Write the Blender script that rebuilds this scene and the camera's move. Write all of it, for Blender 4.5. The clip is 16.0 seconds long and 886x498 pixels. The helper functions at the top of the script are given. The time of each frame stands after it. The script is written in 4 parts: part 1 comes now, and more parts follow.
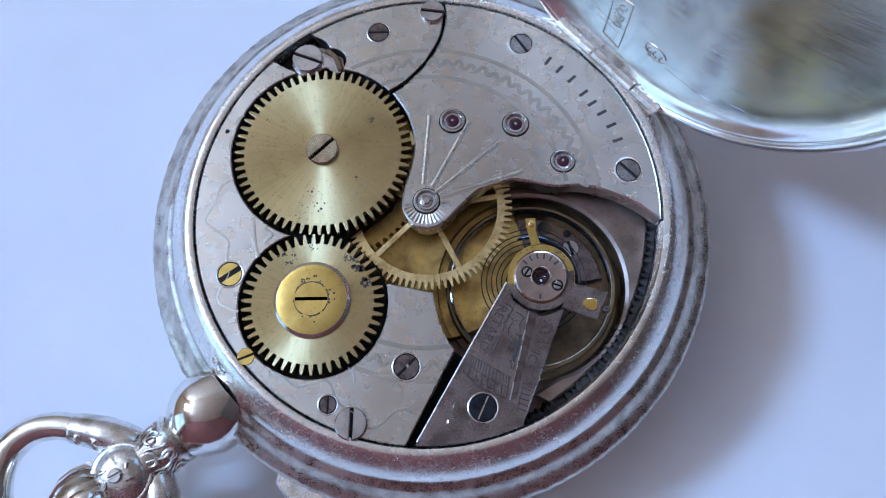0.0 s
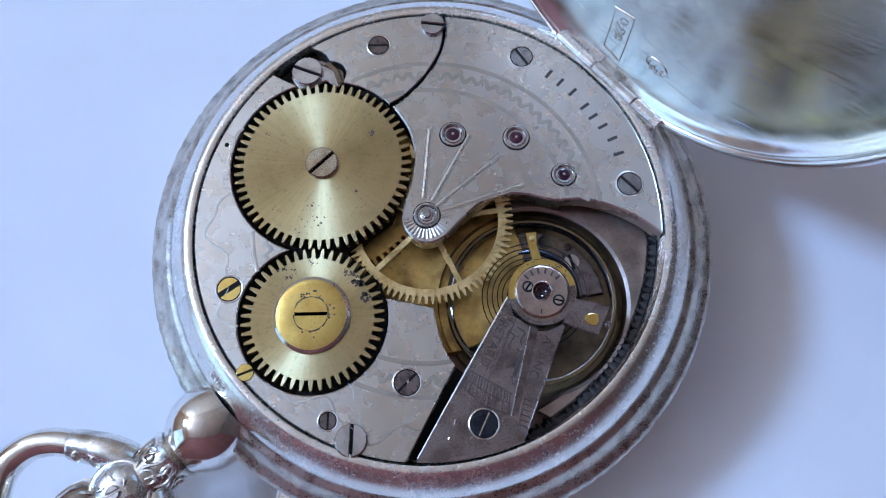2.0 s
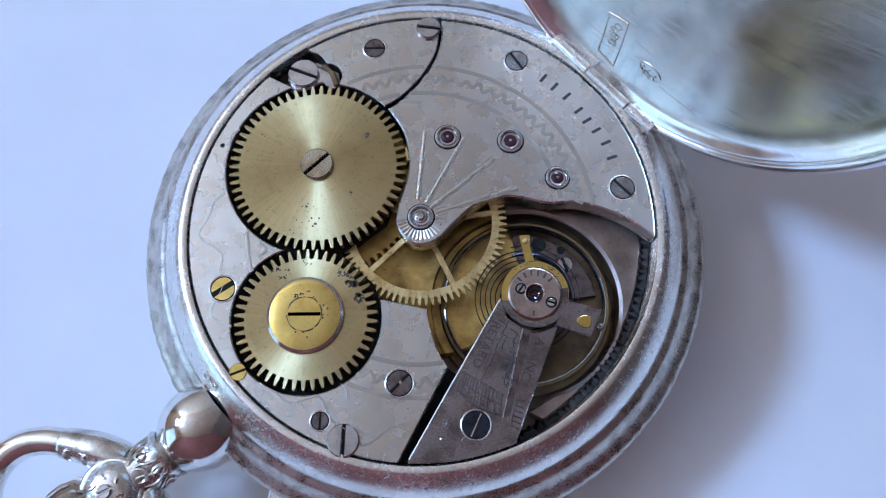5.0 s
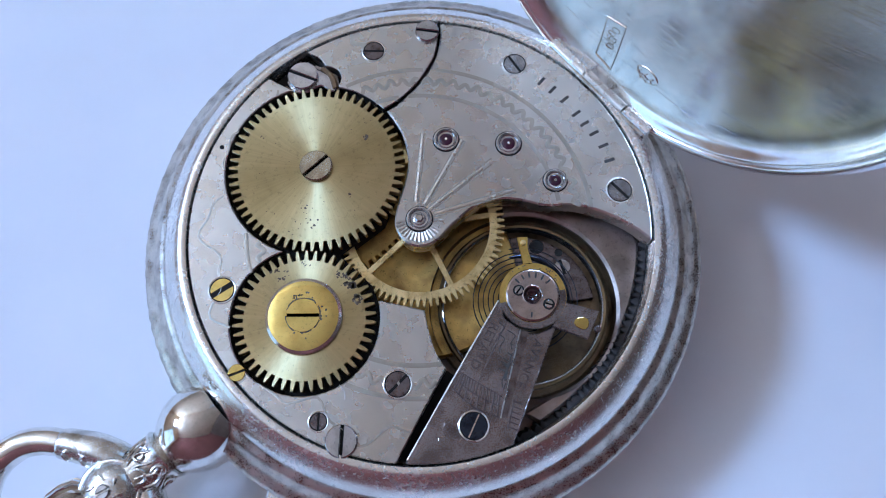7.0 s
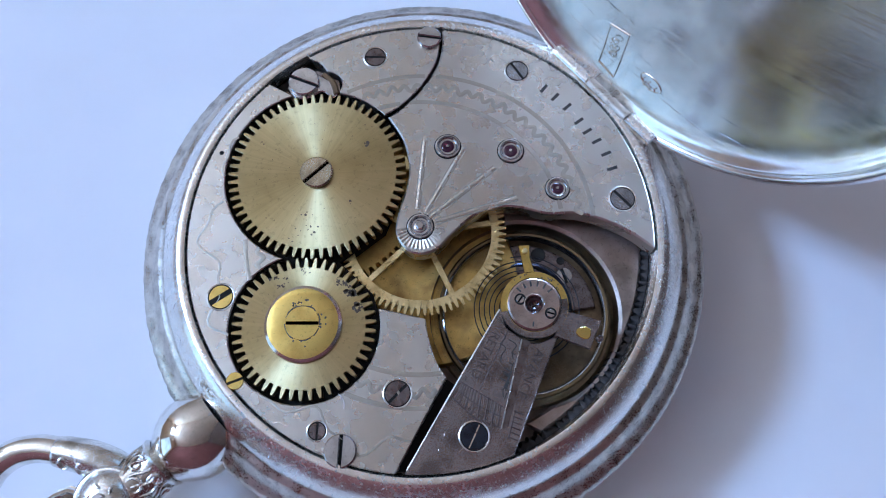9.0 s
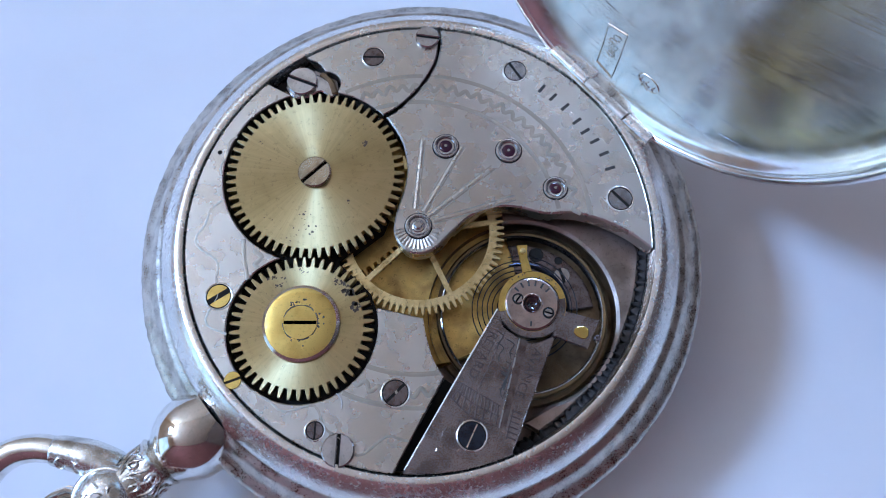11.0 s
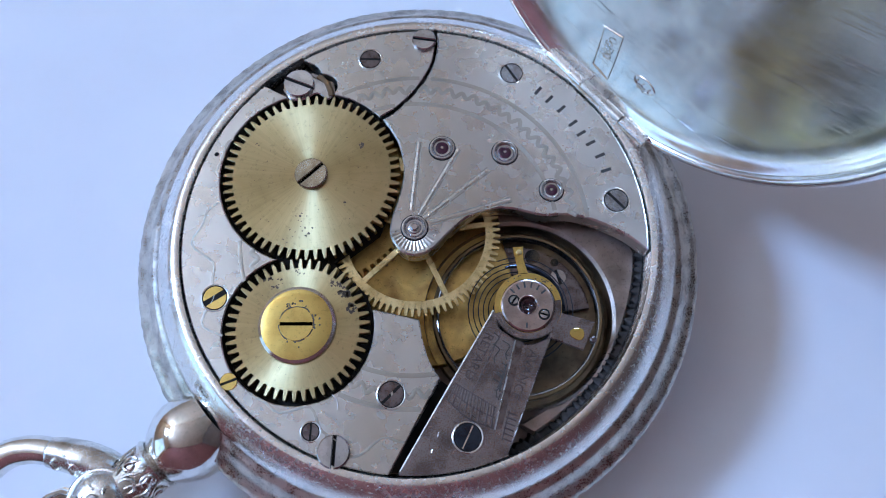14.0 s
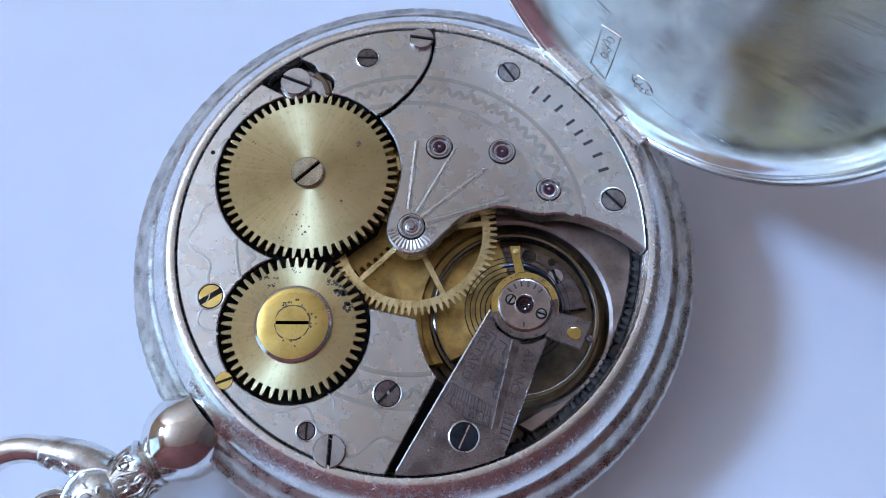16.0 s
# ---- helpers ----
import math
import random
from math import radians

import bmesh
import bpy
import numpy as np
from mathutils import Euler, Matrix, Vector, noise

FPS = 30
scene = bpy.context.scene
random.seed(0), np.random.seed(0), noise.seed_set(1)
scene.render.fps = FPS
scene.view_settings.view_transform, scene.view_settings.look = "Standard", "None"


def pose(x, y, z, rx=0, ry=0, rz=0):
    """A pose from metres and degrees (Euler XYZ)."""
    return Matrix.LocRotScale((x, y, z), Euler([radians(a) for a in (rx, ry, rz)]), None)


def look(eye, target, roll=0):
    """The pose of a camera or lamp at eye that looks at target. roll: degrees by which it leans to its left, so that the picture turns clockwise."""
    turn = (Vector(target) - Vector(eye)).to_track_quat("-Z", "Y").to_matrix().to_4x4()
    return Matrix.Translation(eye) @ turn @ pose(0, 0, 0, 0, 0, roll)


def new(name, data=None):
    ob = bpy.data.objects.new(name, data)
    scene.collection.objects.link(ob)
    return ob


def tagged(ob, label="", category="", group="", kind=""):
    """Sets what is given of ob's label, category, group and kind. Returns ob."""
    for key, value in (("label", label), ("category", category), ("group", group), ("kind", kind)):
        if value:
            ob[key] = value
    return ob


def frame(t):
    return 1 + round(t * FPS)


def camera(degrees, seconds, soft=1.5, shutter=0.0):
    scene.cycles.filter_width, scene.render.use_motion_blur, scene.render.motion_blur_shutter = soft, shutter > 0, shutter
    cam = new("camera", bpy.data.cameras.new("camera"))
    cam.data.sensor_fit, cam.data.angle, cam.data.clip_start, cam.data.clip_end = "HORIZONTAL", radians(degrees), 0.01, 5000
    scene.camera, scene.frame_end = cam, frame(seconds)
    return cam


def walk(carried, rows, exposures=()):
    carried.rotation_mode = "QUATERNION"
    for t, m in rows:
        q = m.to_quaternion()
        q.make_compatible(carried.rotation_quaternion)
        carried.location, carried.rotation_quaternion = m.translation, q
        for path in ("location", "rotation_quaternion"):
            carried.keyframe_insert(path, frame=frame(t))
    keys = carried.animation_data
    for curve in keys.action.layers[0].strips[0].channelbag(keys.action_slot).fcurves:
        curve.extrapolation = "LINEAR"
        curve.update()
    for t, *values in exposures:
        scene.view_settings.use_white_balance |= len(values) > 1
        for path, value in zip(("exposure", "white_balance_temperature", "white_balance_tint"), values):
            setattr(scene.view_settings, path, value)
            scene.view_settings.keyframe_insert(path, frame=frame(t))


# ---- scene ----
# The watch is measured in millimetres: MM brings them to metres, TOP is the height of the movement's upper face.
MM = 0.001
TABLE = 0.7455
TOP = 0.76

# ---- camera and its walk ----
cam = camera(63.38, 16.0, soft=1.0, shutter=0.4)
PATH = [
    (0.0, 0.002277, -0.021998, 0.822342, 15.7645, 1.8937, -3.5276),
    (0.5, 0.002158, -0.022053, 0.822725, 15.9185, 1.8010, -3.4799),
    (1.0, 0.001832, -0.021985, 0.822611, 16.0574, 1.7839, -3.3674),
    (1.5, 0.002144, -0.021630, 0.822398, 16.0336, 1.7797, -3.4160),
    (2.0, 0.002235, -0.020955, 0.822283, 16.0516, 1.8574, -3.5888),
    (2.5, 0.002432, -0.021064, 0.822512, 16.0585, 1.8561, -3.5950),
    (3.0, 0.002286, -0.021071, 0.822481, 15.9355, 1.7037, -3.5299),
    (3.5, 0.002290, -0.021230, 0.822410, 16.0575, 1.6198, -3.4150),
    (4.0, 0.002423, -0.021334, 0.822446, 16.2326, 1.4705, -3.3342),
    (6.5, 0.002435, -0.021791, 0.822368, 17.0491, 1.3935, -3.1254),
    (7.0, 0.002347, -0.021760, 0.822688, 16.9077, 1.1884, -3.1361),
    (7.5, 0.002214, -0.021811, 0.822728, 16.9958, 1.1436, -3.0916),
    (8.0, 0.001974, -0.021930, 0.822564, 17.2584, 0.9560, -3.0410),
    (8.5, 0.002300, -0.021859, 0.822172, 17.5572, 1.0720, -2.9515),
    (9.0, 0.002213, -0.021306, 0.822230, 17.2888, 1.0442, -2.8204),
    (11.5, 0.002333, -0.021610, 0.822244, 17.4757, 0.9182, -2.7775),
    (12.0, 0.002442, -0.021930, 0.822331, 17.6279, 0.9604, -2.6868),
    (12.5, 0.002399, -0.022142, 0.822414, 17.5962, 0.8891, -2.5610),
    (13.0, 0.002551, -0.021800, 0.822258, 17.6948, 0.8742, -2.7766),
    (13.5, 0.002739, -0.021736, 0.822216, 17.6984, 0.9831, -2.7916),
    (14.0, 0.002635, -0.021693, 0.822253, 17.6876, 0.9394, -2.7792),
    (14.5, 0.002757, -0.021858, 0.822273, 17.6694, 0.8693, -2.7027),
    (15.0, 0.002784, -0.022090, 0.822290, 17.7573, 0.7649, -2.6412),
    (15.5, 0.002702, -0.021905, 0.822099, 17.7736, 0.7347, -2.7233),
    (16.0, 0.002620, -0.021866, 0.821998, 17.8215, 0.6518, -2.6960),
]
walk(cam, [(t, pose(x, y, z, a, b, c)) for t, x, y, z, a, b, c in PATH], [(0, 0.0), (16, 0.0)])

# ---- world and light ----
world = bpy.data.worlds.new("sky")
scene.world = world
world.use_nodes = True
sky = world.node_tree.nodes.new("ShaderNodeTexSky")
sky.sky_type, sky.sun_disc = "NISHITA", False
sky.sun_elevation, sky.sun_rotation = radians(40), radians(120)
back = world.node_tree.nodes["Background"]
world.node_tree.links.new(sky.outputs[0], back.inputs[0])
back.inputs[1].default_value = 0.1

ROOM = (-1.9, 1.5, -1.1, 1.1, 0.0, 2.75)  # x, x, y, y, floor, ceiling
# windows: wall, centre along the wall, centre height, width, height, lamp's watts and colour
WINDOWS = [
    ("west", 0.45, 2.36, 0.60, 0.52, 106.0, (0.30, 0.52, 1.0)),
    # added opening, dim, for a bright reflection in the lid
    ("west", -0.52, 1.45, 0.94, 1.20, 4.2, (0.42, 0.66, 1.0)),
    # added opening, dim, for a bluish reflection on the train bridge
    ("north", 0.92, 2.05, 1.00, 1.10, 3.8, (0.38, 0.62, 1.0)),
]


def unseen_window_lamp(eye, toward, w, h, energy, colour):
    data = bpy.data.lights.new("window_light", "AREA")
    data.shape, data.size, data.size_y = "RECTANGLE", w - 0.06, h - 0.06
    data.energy, data.color = energy, colour
    ob = new("window_light", data)
    ob.matrix_world = look(eye, Vector(eye) + Vector(toward))
    return ob


# blue skylight through one inferred window; two dim openings added to brighten lid and bridge
for wall, c, z, w, h, watts, colour in WINDOWS:
    if wall == "west":
        unseen_window_lamp((ROOM[0] - 0.06, c, z), (1, 0, 0), w, h, watts, colour)
    else:
        unseen_window_lamp((c, ROOM[3] + 0.06, z), (0, -1, 0), w, h, watts, colour)

# ---- materials ----


def material(name):
    m = bpy.data.materials.new(name)
    m.use_nodes = True
    nt = m.node_tree
    return m, nt, nt.nodes["Principled BSDF"]


def add(nt, kind, **values):
    n = nt.nodes.new(kind)
    for key, value in values.items():
        n.inputs[key.replace("_", " ")].default_value = value
    return n


def noise_tex(nt, scale, detail=4.0, stretch=(1, 1, 1), rough=0.55, turn=0.0):
    c = nt.nodes.new("ShaderNodeTexCoord")
    mp = nt.nodes.new("ShaderNodeMapping")
    mp.vector_type = "TEXTURE"
    mp.inputs["Scale"].default_value = tuple(1 / v for v in stretch)
    mp.inputs["Rotation"].default_value = (0, 0, radians(turn))
    nt.links.new(c.outputs["Object"], mp.inputs[0])
    n = add(nt, "ShaderNodeTexNoise", Scale=scale, Detail=detail, Roughness=rough)
    nt.links.new(mp.outputs[0], n.inputs["Vector"])
    return n


def ramp(nt, src, stops):
    r = nt.nodes.new("ShaderNodeValToRGB")
    els = r.color_ramp.elements
    while len(els) < len(stops):
        els.new(0.5)
    for e, (pos, col) in zip(els, stops):
        e.position = pos
        e.color = (*col, 1) if len(col) == 3 else (col[0], col[0], col[0], 1)
    nt.links.new(src, r.inputs[0])
    return r


def bump(nt, p, src, strength, dist):
    b = add(nt, "ShaderNodeBump", Strength=strength, Distance=dist)
    nt.links.new(src, b.inputs["Height"])
    nt.links.new(b.outputs[0], p.inputs["Normal"])
    return b


def metal(name, light, dark, rough=(0.25, 0.4), scale=350.0, stain=0.5, grain=9000.0, stretch=(1, 1, 1), depth=0.000006, strength=0.25, aniso=0.0, turn=0.0, dirt=0.25, dirt_scale=3200.0, rays=0.0):
    """A worn metal: cloudy tarnish, dirt specks, fine grain in the gloss and tiny scratches in the relief."""
    m, nt, p = material(name)
    p.inputs["Metallic"].default_value = 1.0
    cloud = noise_tex(nt, scale, 3.0)
    col = ramp(nt, cloud.outputs[0], [(0.3, dark), (0.3 + stain * 0.5, light)])
    speck = noise_tex(nt, dirt_scale, 4.0, rough=0.7)
    sp = ramp(nt, speck.outputs[0], [(0.56, (1.0,)), (0.72, (1.0 - dirt,))])
    mul = nt.nodes.new("ShaderNodeMixRGB")
    mul.blend_type = "MULTIPLY"
    mul.inputs[0].default_value = 1.0
    nt.links.new(col.outputs[0], mul.inputs[1])
    nt.links.new(sp.outputs[0], mul.inputs[2])
    if rays:
        c = nt.nodes.new("ShaderNodeTexCoord")
        sep = nt.nodes.new("ShaderNodeSeparateXYZ")
        nt.links.new(c.outputs["Object"], sep.inputs[0])
        at = nt.nodes.new("ShaderNodeMath")
        at.operation = "ARCTAN2"
        nt.links.new(sep.outputs[1], at.inputs[0])
        nt.links.new(sep.outputs[0], at.inputs[1])
        ray = add(nt, "ShaderNodeTexNoise", Scale=14.0, Detail=6.0, Roughness=0.75)
        ray.noise_dimensions = "1D"
        nt.links.new(at.outputs[0], ray.inputs["W"])
        rr = ramp(nt, ray.outputs[0], [(0.35, (1.0 - rays,)), (0.62, (1.0,))])
        mul2 = nt.nodes.new("ShaderNodeMixRGB")
        mul2.blend_type = "MULTIPLY"
        mul2.inputs[0].default_value = 1.0
        nt.links.new(mul.outputs[0], mul2.inputs[1])
        nt.links.new(rr.outputs[0], mul2.inputs[2])
        mul = mul2
    nt.links.new(mul.outputs[0], p.inputs["Base Color"])
    fine = noise_tex(nt, grain, 3.0, stretch, turn=turn)
    blend = nt.nodes.new("ShaderNodeMath")
    blend.operation = "ADD"
    half = nt.nodes.new("ShaderNodeMath")
    half.operation = "MULTIPLY_ADD"
    half.inputs[1].default_value, half.inputs[2].default_value = 0.5, -0.25
    nt.links.new(cloud.outputs[0], half.inputs[0])
    nt.links.new(fine.outputs[0], blend.inputs[0])
    nt.links.new(half.outputs[0], blend.inputs[1])
    ro = ramp(nt, blend.outputs[0], [(0.3, (rough[0],)), (0.7, (rough[1],))])
    nt.links.new(ro.outputs[0], p.inputs["Roughness"])
    bump(nt, p, fine.outputs[0], strength, depth)
    if aniso:
        tan = nt.nodes.new("ShaderNodeTangent")
        tan.direction_type, tan.axis = "RADIAL", "Z"
        p.inputs["Anisotropic"].default_value = aniso
        p.inputs["Anisotropic Rotation"].default_value = 0.045
        nt.links.new(tan.outputs[0], p.inputs["Tangent"])
    return m


SILVER = metal("worn_silver", (0.80, 0.79, 0.74), (0.46, 0.43, 0.37), (0.16, 0.32), 500, 0.5, dirt=0.35)
POLISHED = metal("polished_silver", (0.88, 0.87, 0.82), (0.66, 0.63, 0.57), (0.05, 0.16), 600, dirt=0.2)
RIM = metal("rubbed_silver", (0.92, 0.91, 0.86), (0.80, 0.77, 0.70), (0.20, 0.30), 260, 0.6, 2500, depth=0.000005, strength=0.08, dirt=0.08, dirt_scale=4200)
SILVER_DULL = metal("dull_silver", (0.70, 0.66, 0.58), (0.40, 0.355, 0.295), (0.22, 0.42), 600, 0.6, 7000, depth=0.00001, strength=0.4, dirt=0.35, dirt_scale=4200)
LID_SILVER = metal("brushed_lid_silver", (0.94, 0.95, 0.95), (0.74, 0.76, 0.78), (0.12, 0.22), 200, 0.5, 2400, (0.05, 2.4, 1), 0.000004, 0.5, turn=-70, dirt=0.14, dirt_scale=900)
NICKEL = metal("frosted_nickel", (0.71, 0.725, 0.69), (0.58, 0.55, 0.49), (0.24, 0.31), 70, 1.0, 500, depth=0.000002, strength=0.02, dirt=0.0)
# nickel with the dark reflection from overhead put into its colour
COCK = metal("dark_reflection_nickel", (0.31, 0.27, 0.26), (0.17, 0.145, 0.145), (0.20, 0.36), 350, 0.5, depth=0.00001, strength=0.3, dirt=0.5, dirt_scale=2600)
NICKEL_EDGE = metal("polished_nickel", (0.80, 0.77, 0.72), (0.62, 0.58, 0.52), (0.12, 0.22), 500)
SUNBURST = metal("sunburst_brass", (0.58, 0.48, 0.25), (0.43, 0.34, 0.16), (0.30, 0.40), 150, 0.5, 6000, depth=0.000003, strength=0.1, aniso=0.88, dirt=0.3, dirt_scale=2400, rays=0.10)
BRASS = metal("gilt_brass", (0.84, 0.68, 0.34), (0.54, 0.39, 0.16), (0.26, 0.42), 500, 0.5, dirt=0.45)
GILT = metal("aged_gilding", (0.70, 0.48, 0.16), (0.28, 0.17, 0.06), (0.36, 0.5), 400, 0.6, 5000, dirt=0.5)
YELLOW = metal("polished_yellow_brass", (0.84, 0.66, 0.22), (0.66, 0.48, 0.14), (0.06, 0.16), 500, dirt=0.3)
STEEL = metal("polished_steel", (0.60, 0.60, 0.60), (0.40, 0.39, 0.38), (0.12, 0.26), 700, dirt=0.4)
GREY_STEEL = metal("grey_steel", (0.34, 0.35, 0.36), (0.20, 0.20, 0.21), (0.14, 0.28), 700, dirt=0.4)
DARK_STEEL = metal("dark_steel", (0.21, 0.17, 0.16), (0.10, 0.075, 0.07), (0.22, 0.4), 900, dirt=0.5)
TAN_STEEL = metal("stained_steel", (0.52, 0.48, 0.36), (0.30, 0.26, 0.18), (0.14, 0.3), 900, dirt=0.6)
BLUED = metal("blued_steel", (0.05, 0.06, 0.08), (0.025, 0.025, 0.035), (0.25, 0.35), 700)
BRONZE = metal("dark_bronze", (0.24, 0.17, 0.09), (0.12, 0.08, 0.045), (0.28, 0.42), 500)
CHASED = metal("chased_nickel", (0.52, 0.49, 0.42), (0.42, 0.38, 0.31), (0.34, 0.48), 100, 1.0, dirt=0.05)
LETTER = metal("cut_nickel", (0.16, 0.13, 0.12), (0.09, 0.07, 0.07), (0.35, 0.5), 900)
CAP = metal("rose_polished_steel", (0.58, 0.50, 0.47), (0.40, 0.34, 0.32), (0.12, 0.24), 600, dirt=0.4)
BARK = metal("blackened_brass", (0.06, 0.05, 0.045), (0.025, 0.02, 0.018), (0.55, 0.75), 500)
WELL = metal("brown_gilding", (0.25, 0.18, 0.11), (0.07, 0.055, 0.04), (0.34, 0.5), 320, 0.55, 5000, dirt=0.4)
PLATE = metal("brown_plate", (0.40, 0.31, 0.26), (0.20, 0.15, 0.115), (0.36, 0.52), 300, 0.6, 5000, dirt=0.4)


def plain(name, colour, rough=0.5, metallic=0.0, transmission=0.0, specular=0.5):
    m, nt, p = material(name)
    n = noise_tex(nt, 900, 3)
    c = ramp(nt, n.outputs[0], [(0.3, tuple(v * 0.8 for v in colour)), (0.7, colour)])
    nt.links.new(c.outputs[0], p.inputs["Base Color"])
    p.inputs["Roughness"].default_value = rough
    p.inputs["Metallic"].default_value = metallic
    p.inputs["Transmission Weight"].default_value = transmission
    p.inputs["Specular IOR Level"].default_value = specular
    return m


RUBY = plain("ruby", (0.05, 0.010, 0.022), 0.05)
GARNET = plain("dark_ruby", (0.030, 0.010, 0.010), 0.05)
# near-black that stands for the shade in slots, gaps, holes and sunk floors
RECESS_SHADE = plain("recess_shade", (0.03, 0.026, 0.022), 0.9, specular=0.05)
RUST = plain("rust", (0.22, 0.12, 0.05), 0.7, 0.3)
STAIN = plain("brown_stain", (0.13, 0.10, 0.07), 0.6, 0.4)
LINT = plain("white_lint", (0.8, 0.8, 0.78), 0.8)
ENGRAVED = plain("engraved_line", (0.07, 0.06, 0.05), 0.7, 0.2)


def paper_material():
    m, nt, p = material("white_paper")
    n = noise_tex(nt, 40, 6)
    c = ramp(nt, n.outputs[0], [(0.3, (0.78, 0.78, 0.79)), (0.7, (0.84, 0.84, 0.85))])
    nt.links.new(c.outputs[0], p.inputs["Base Color"])
    p.inputs["Roughness"].default_value = 0.75
    f = noise_tex(nt, 900, 4)
    bump(nt, p, f.outputs[0], 0.12, 0.0001)
    return m


def wall_material(name, colour):
    m, nt, p = material(name)
    n = noise_tex(nt, 3, 6)
    c = ramp(nt, n.outputs[0], [(0.3, tuple(v * 0.92 for v in colour)), (0.7, colour)])
    nt.links.new(c.outputs[0], p.inputs["Base Color"])
    p.inputs["Roughness"].default_value = 0.85
    f = noise_tex(nt, 120, 4)
    bump(nt, p, f.outputs[0], 0.1, 0.002)
    return m


PAPER = paper_material()
# colours of the unseen room, picked to tint fill light and reflections
OCHRE_TINT = wall_material("ochre_fill_tint", (0.84, 0.62, 0.42))
ROSE_TINT = wall_material("rose_fill_tint", (0.85, 0.61, 0.43))
BROWN = wall_material("dark_brown_tint", (0.16, 0.095, 0.065))
# stands in for someone's red clothing that the metal mirrors
RED = wall_material("red_brown_standin", (0.27, 0.085, 0.07))
MAHOGANY = wall_material("mahogany", (0.16, 0.05, 0.04))
OAK = wall_material("oak_boards", (0.30, 0.20, 0.12))
WHITE = wall_material("white_gloss_paint", (0.8, 0.8, 0.8))

# ---- mesh helpers ----


def mesh_of(name, bm, mat, smooth=30):
    bmesh.ops.recalc_face_normals(bm, faces=bm.faces)
    me = bpy.data.meshes.new(name)
    bm.to_mesh(me)
    bm.free()
    for m in (mat if isinstance(mat, (list, tuple)) else [mat]):
        me.materials.append(m)
    if smooth:
        me.shade_smooth()
        me.set_sharp_from_angle(angle=radians(smooth))
    return me


def part(name, bm, mat, parent, label="", at=(0, 0, 0), turn=(0, 0, 0), smooth=30):
    """One mesh under a thing or a part; at in millimetres, in the parent's space."""
    ob = new(name, mesh_of(name, bm, mat, smooth))
    ob.parent = parent
    ob.matrix_basis = pose(at[0] * MM, at[1] * MM, at[2] * MM, *turn)
    return tagged(ob, label)


def polar(cx, cy, r, a):
    return (cx + r * math.cos(radians(a)), cy + r * math.sin(radians(a)))


def arc(cx, cy, r, a0, a1, n=24):
    return [polar(cx, cy, r, a0 + (a1 - a0) * i / n) for i in range(n + 1)]


def spline(points, n=6):
    """A smooth line through the points."""
    out = []
    p = [Vector(q) for q in points]
    for i in range(len(p) - 1):
        a, b, c, d = p[max(i - 1, 0)], p[i], p[i + 1], p[min(i + 2, len(p) - 1)]
        for k in range(n):
            t = k / n
            out.append(tuple(0.5 * (2 * b + (c - a) * t + (2 * a - 5 * b + 4 * c - d) * t * t + (3 * b - a - 3 * c + d) * t ** 3)))
    out.append(tuple(p[-1]))
    return out


def prism(outline, z0, z1, bevel=0.0, bm=None):
    """A plate with the given outline (millimetres), from z0 up to z1, with a chamfered upper edge."""
    bm = bm or bmesh.new()
    pts = [Vector((q[0], q[1])) for q in outline]
    clean = [pts[0]]
    for q in pts[1:]:
        if (q - clean[-1]).length > 0.02:
            clean.append(q)
    if (clean[0] - clean[-1]).length < 0.02:
        clean.pop()
    n = len(clean)
    area = sum(clean[i].x * clean[(i + 1) % n].y - clean[(i + 1) % n].x * clean[i].y for i in range(n))
    if area < 0:
        clean.reverse()
    inner = []
    for i in range(n):
        a, b, c = clean[i - 1], clean[i], clean[(i + 1) % n]
        d = ((b - a).normalized() + (c - b).normalized())
        d = d.normalized() if d.length > 1e-6 else (c - b).normalized()
        inner.append(b + Vector((-d.y, d.x)) * bevel)
    low = [bm.verts.new((q.x * MM, q.y * MM, z0 * MM)) for q in clean]
    mid = [bm.verts.new((q.x * MM, q.y * MM, (z1 - bevel * 0.8) * MM)) for q in clean]
    top = [bm.verts.new((q.x * MM, q.y * MM, z1 * MM)) for q in inner] if bevel else mid
    for i in range(n):
        j = (i + 1) % n
        bm.faces.new((low[i], low[j], mid[j], mid[i]))
        if bevel:
            f = bm.faces.new((mid[i], mid[j], top[j], top[i]))
    for loop in (top, low):
        edges = []
        for i in range(n):
            e = bm.edges.get((loop[i], loop[(i + 1) % n])) or bm.edges.new((loop[i], loop[(i + 1) % n]))
            edges.append(e)
        bmesh.ops.triangle_fill(bm, edges=edges, use_beauty=True)
    return bm


def lathe(profile, n=96, a0=0.0, a1=360.0, wave=None, bm=None):
    """Turns a profile of (radius, height) about z. wave(i, j) shifts the radius."""
    bm = bm or bmesh.new()
    full = abs(a1 - a0 - 360) < 1e-6
    count = n if full else n + 1
    rings = []
    for j, (r, z) in enumerate(profile):
        if r < 1e-6:
            rings.append([bm.verts.new((0, 0, z * MM))] * count)
            continue
        ring = []
        for i in range(count):
            a = radians(a0 + (a1 - a0) * i / n)
            rr = r + (wave(i, j) if wave else 0.0)
            ring.append(bm.verts.new((rr * math.cos(a) * MM, rr * math.sin(a) * MM, z * MM)))
        rings.append(ring)
    for k in range(len(rings) - 1):
        a, b = rings[k], rings[k + 1]
        for i in range(n):
            j = (i + 1) % count
            vs = []
            for v in (a[i], a[j], b[j], b[i]):
                if v not in vs:
                    vs.append(v)
            if len(vs) > 2:
                bm.faces.new(vs)
    return bm


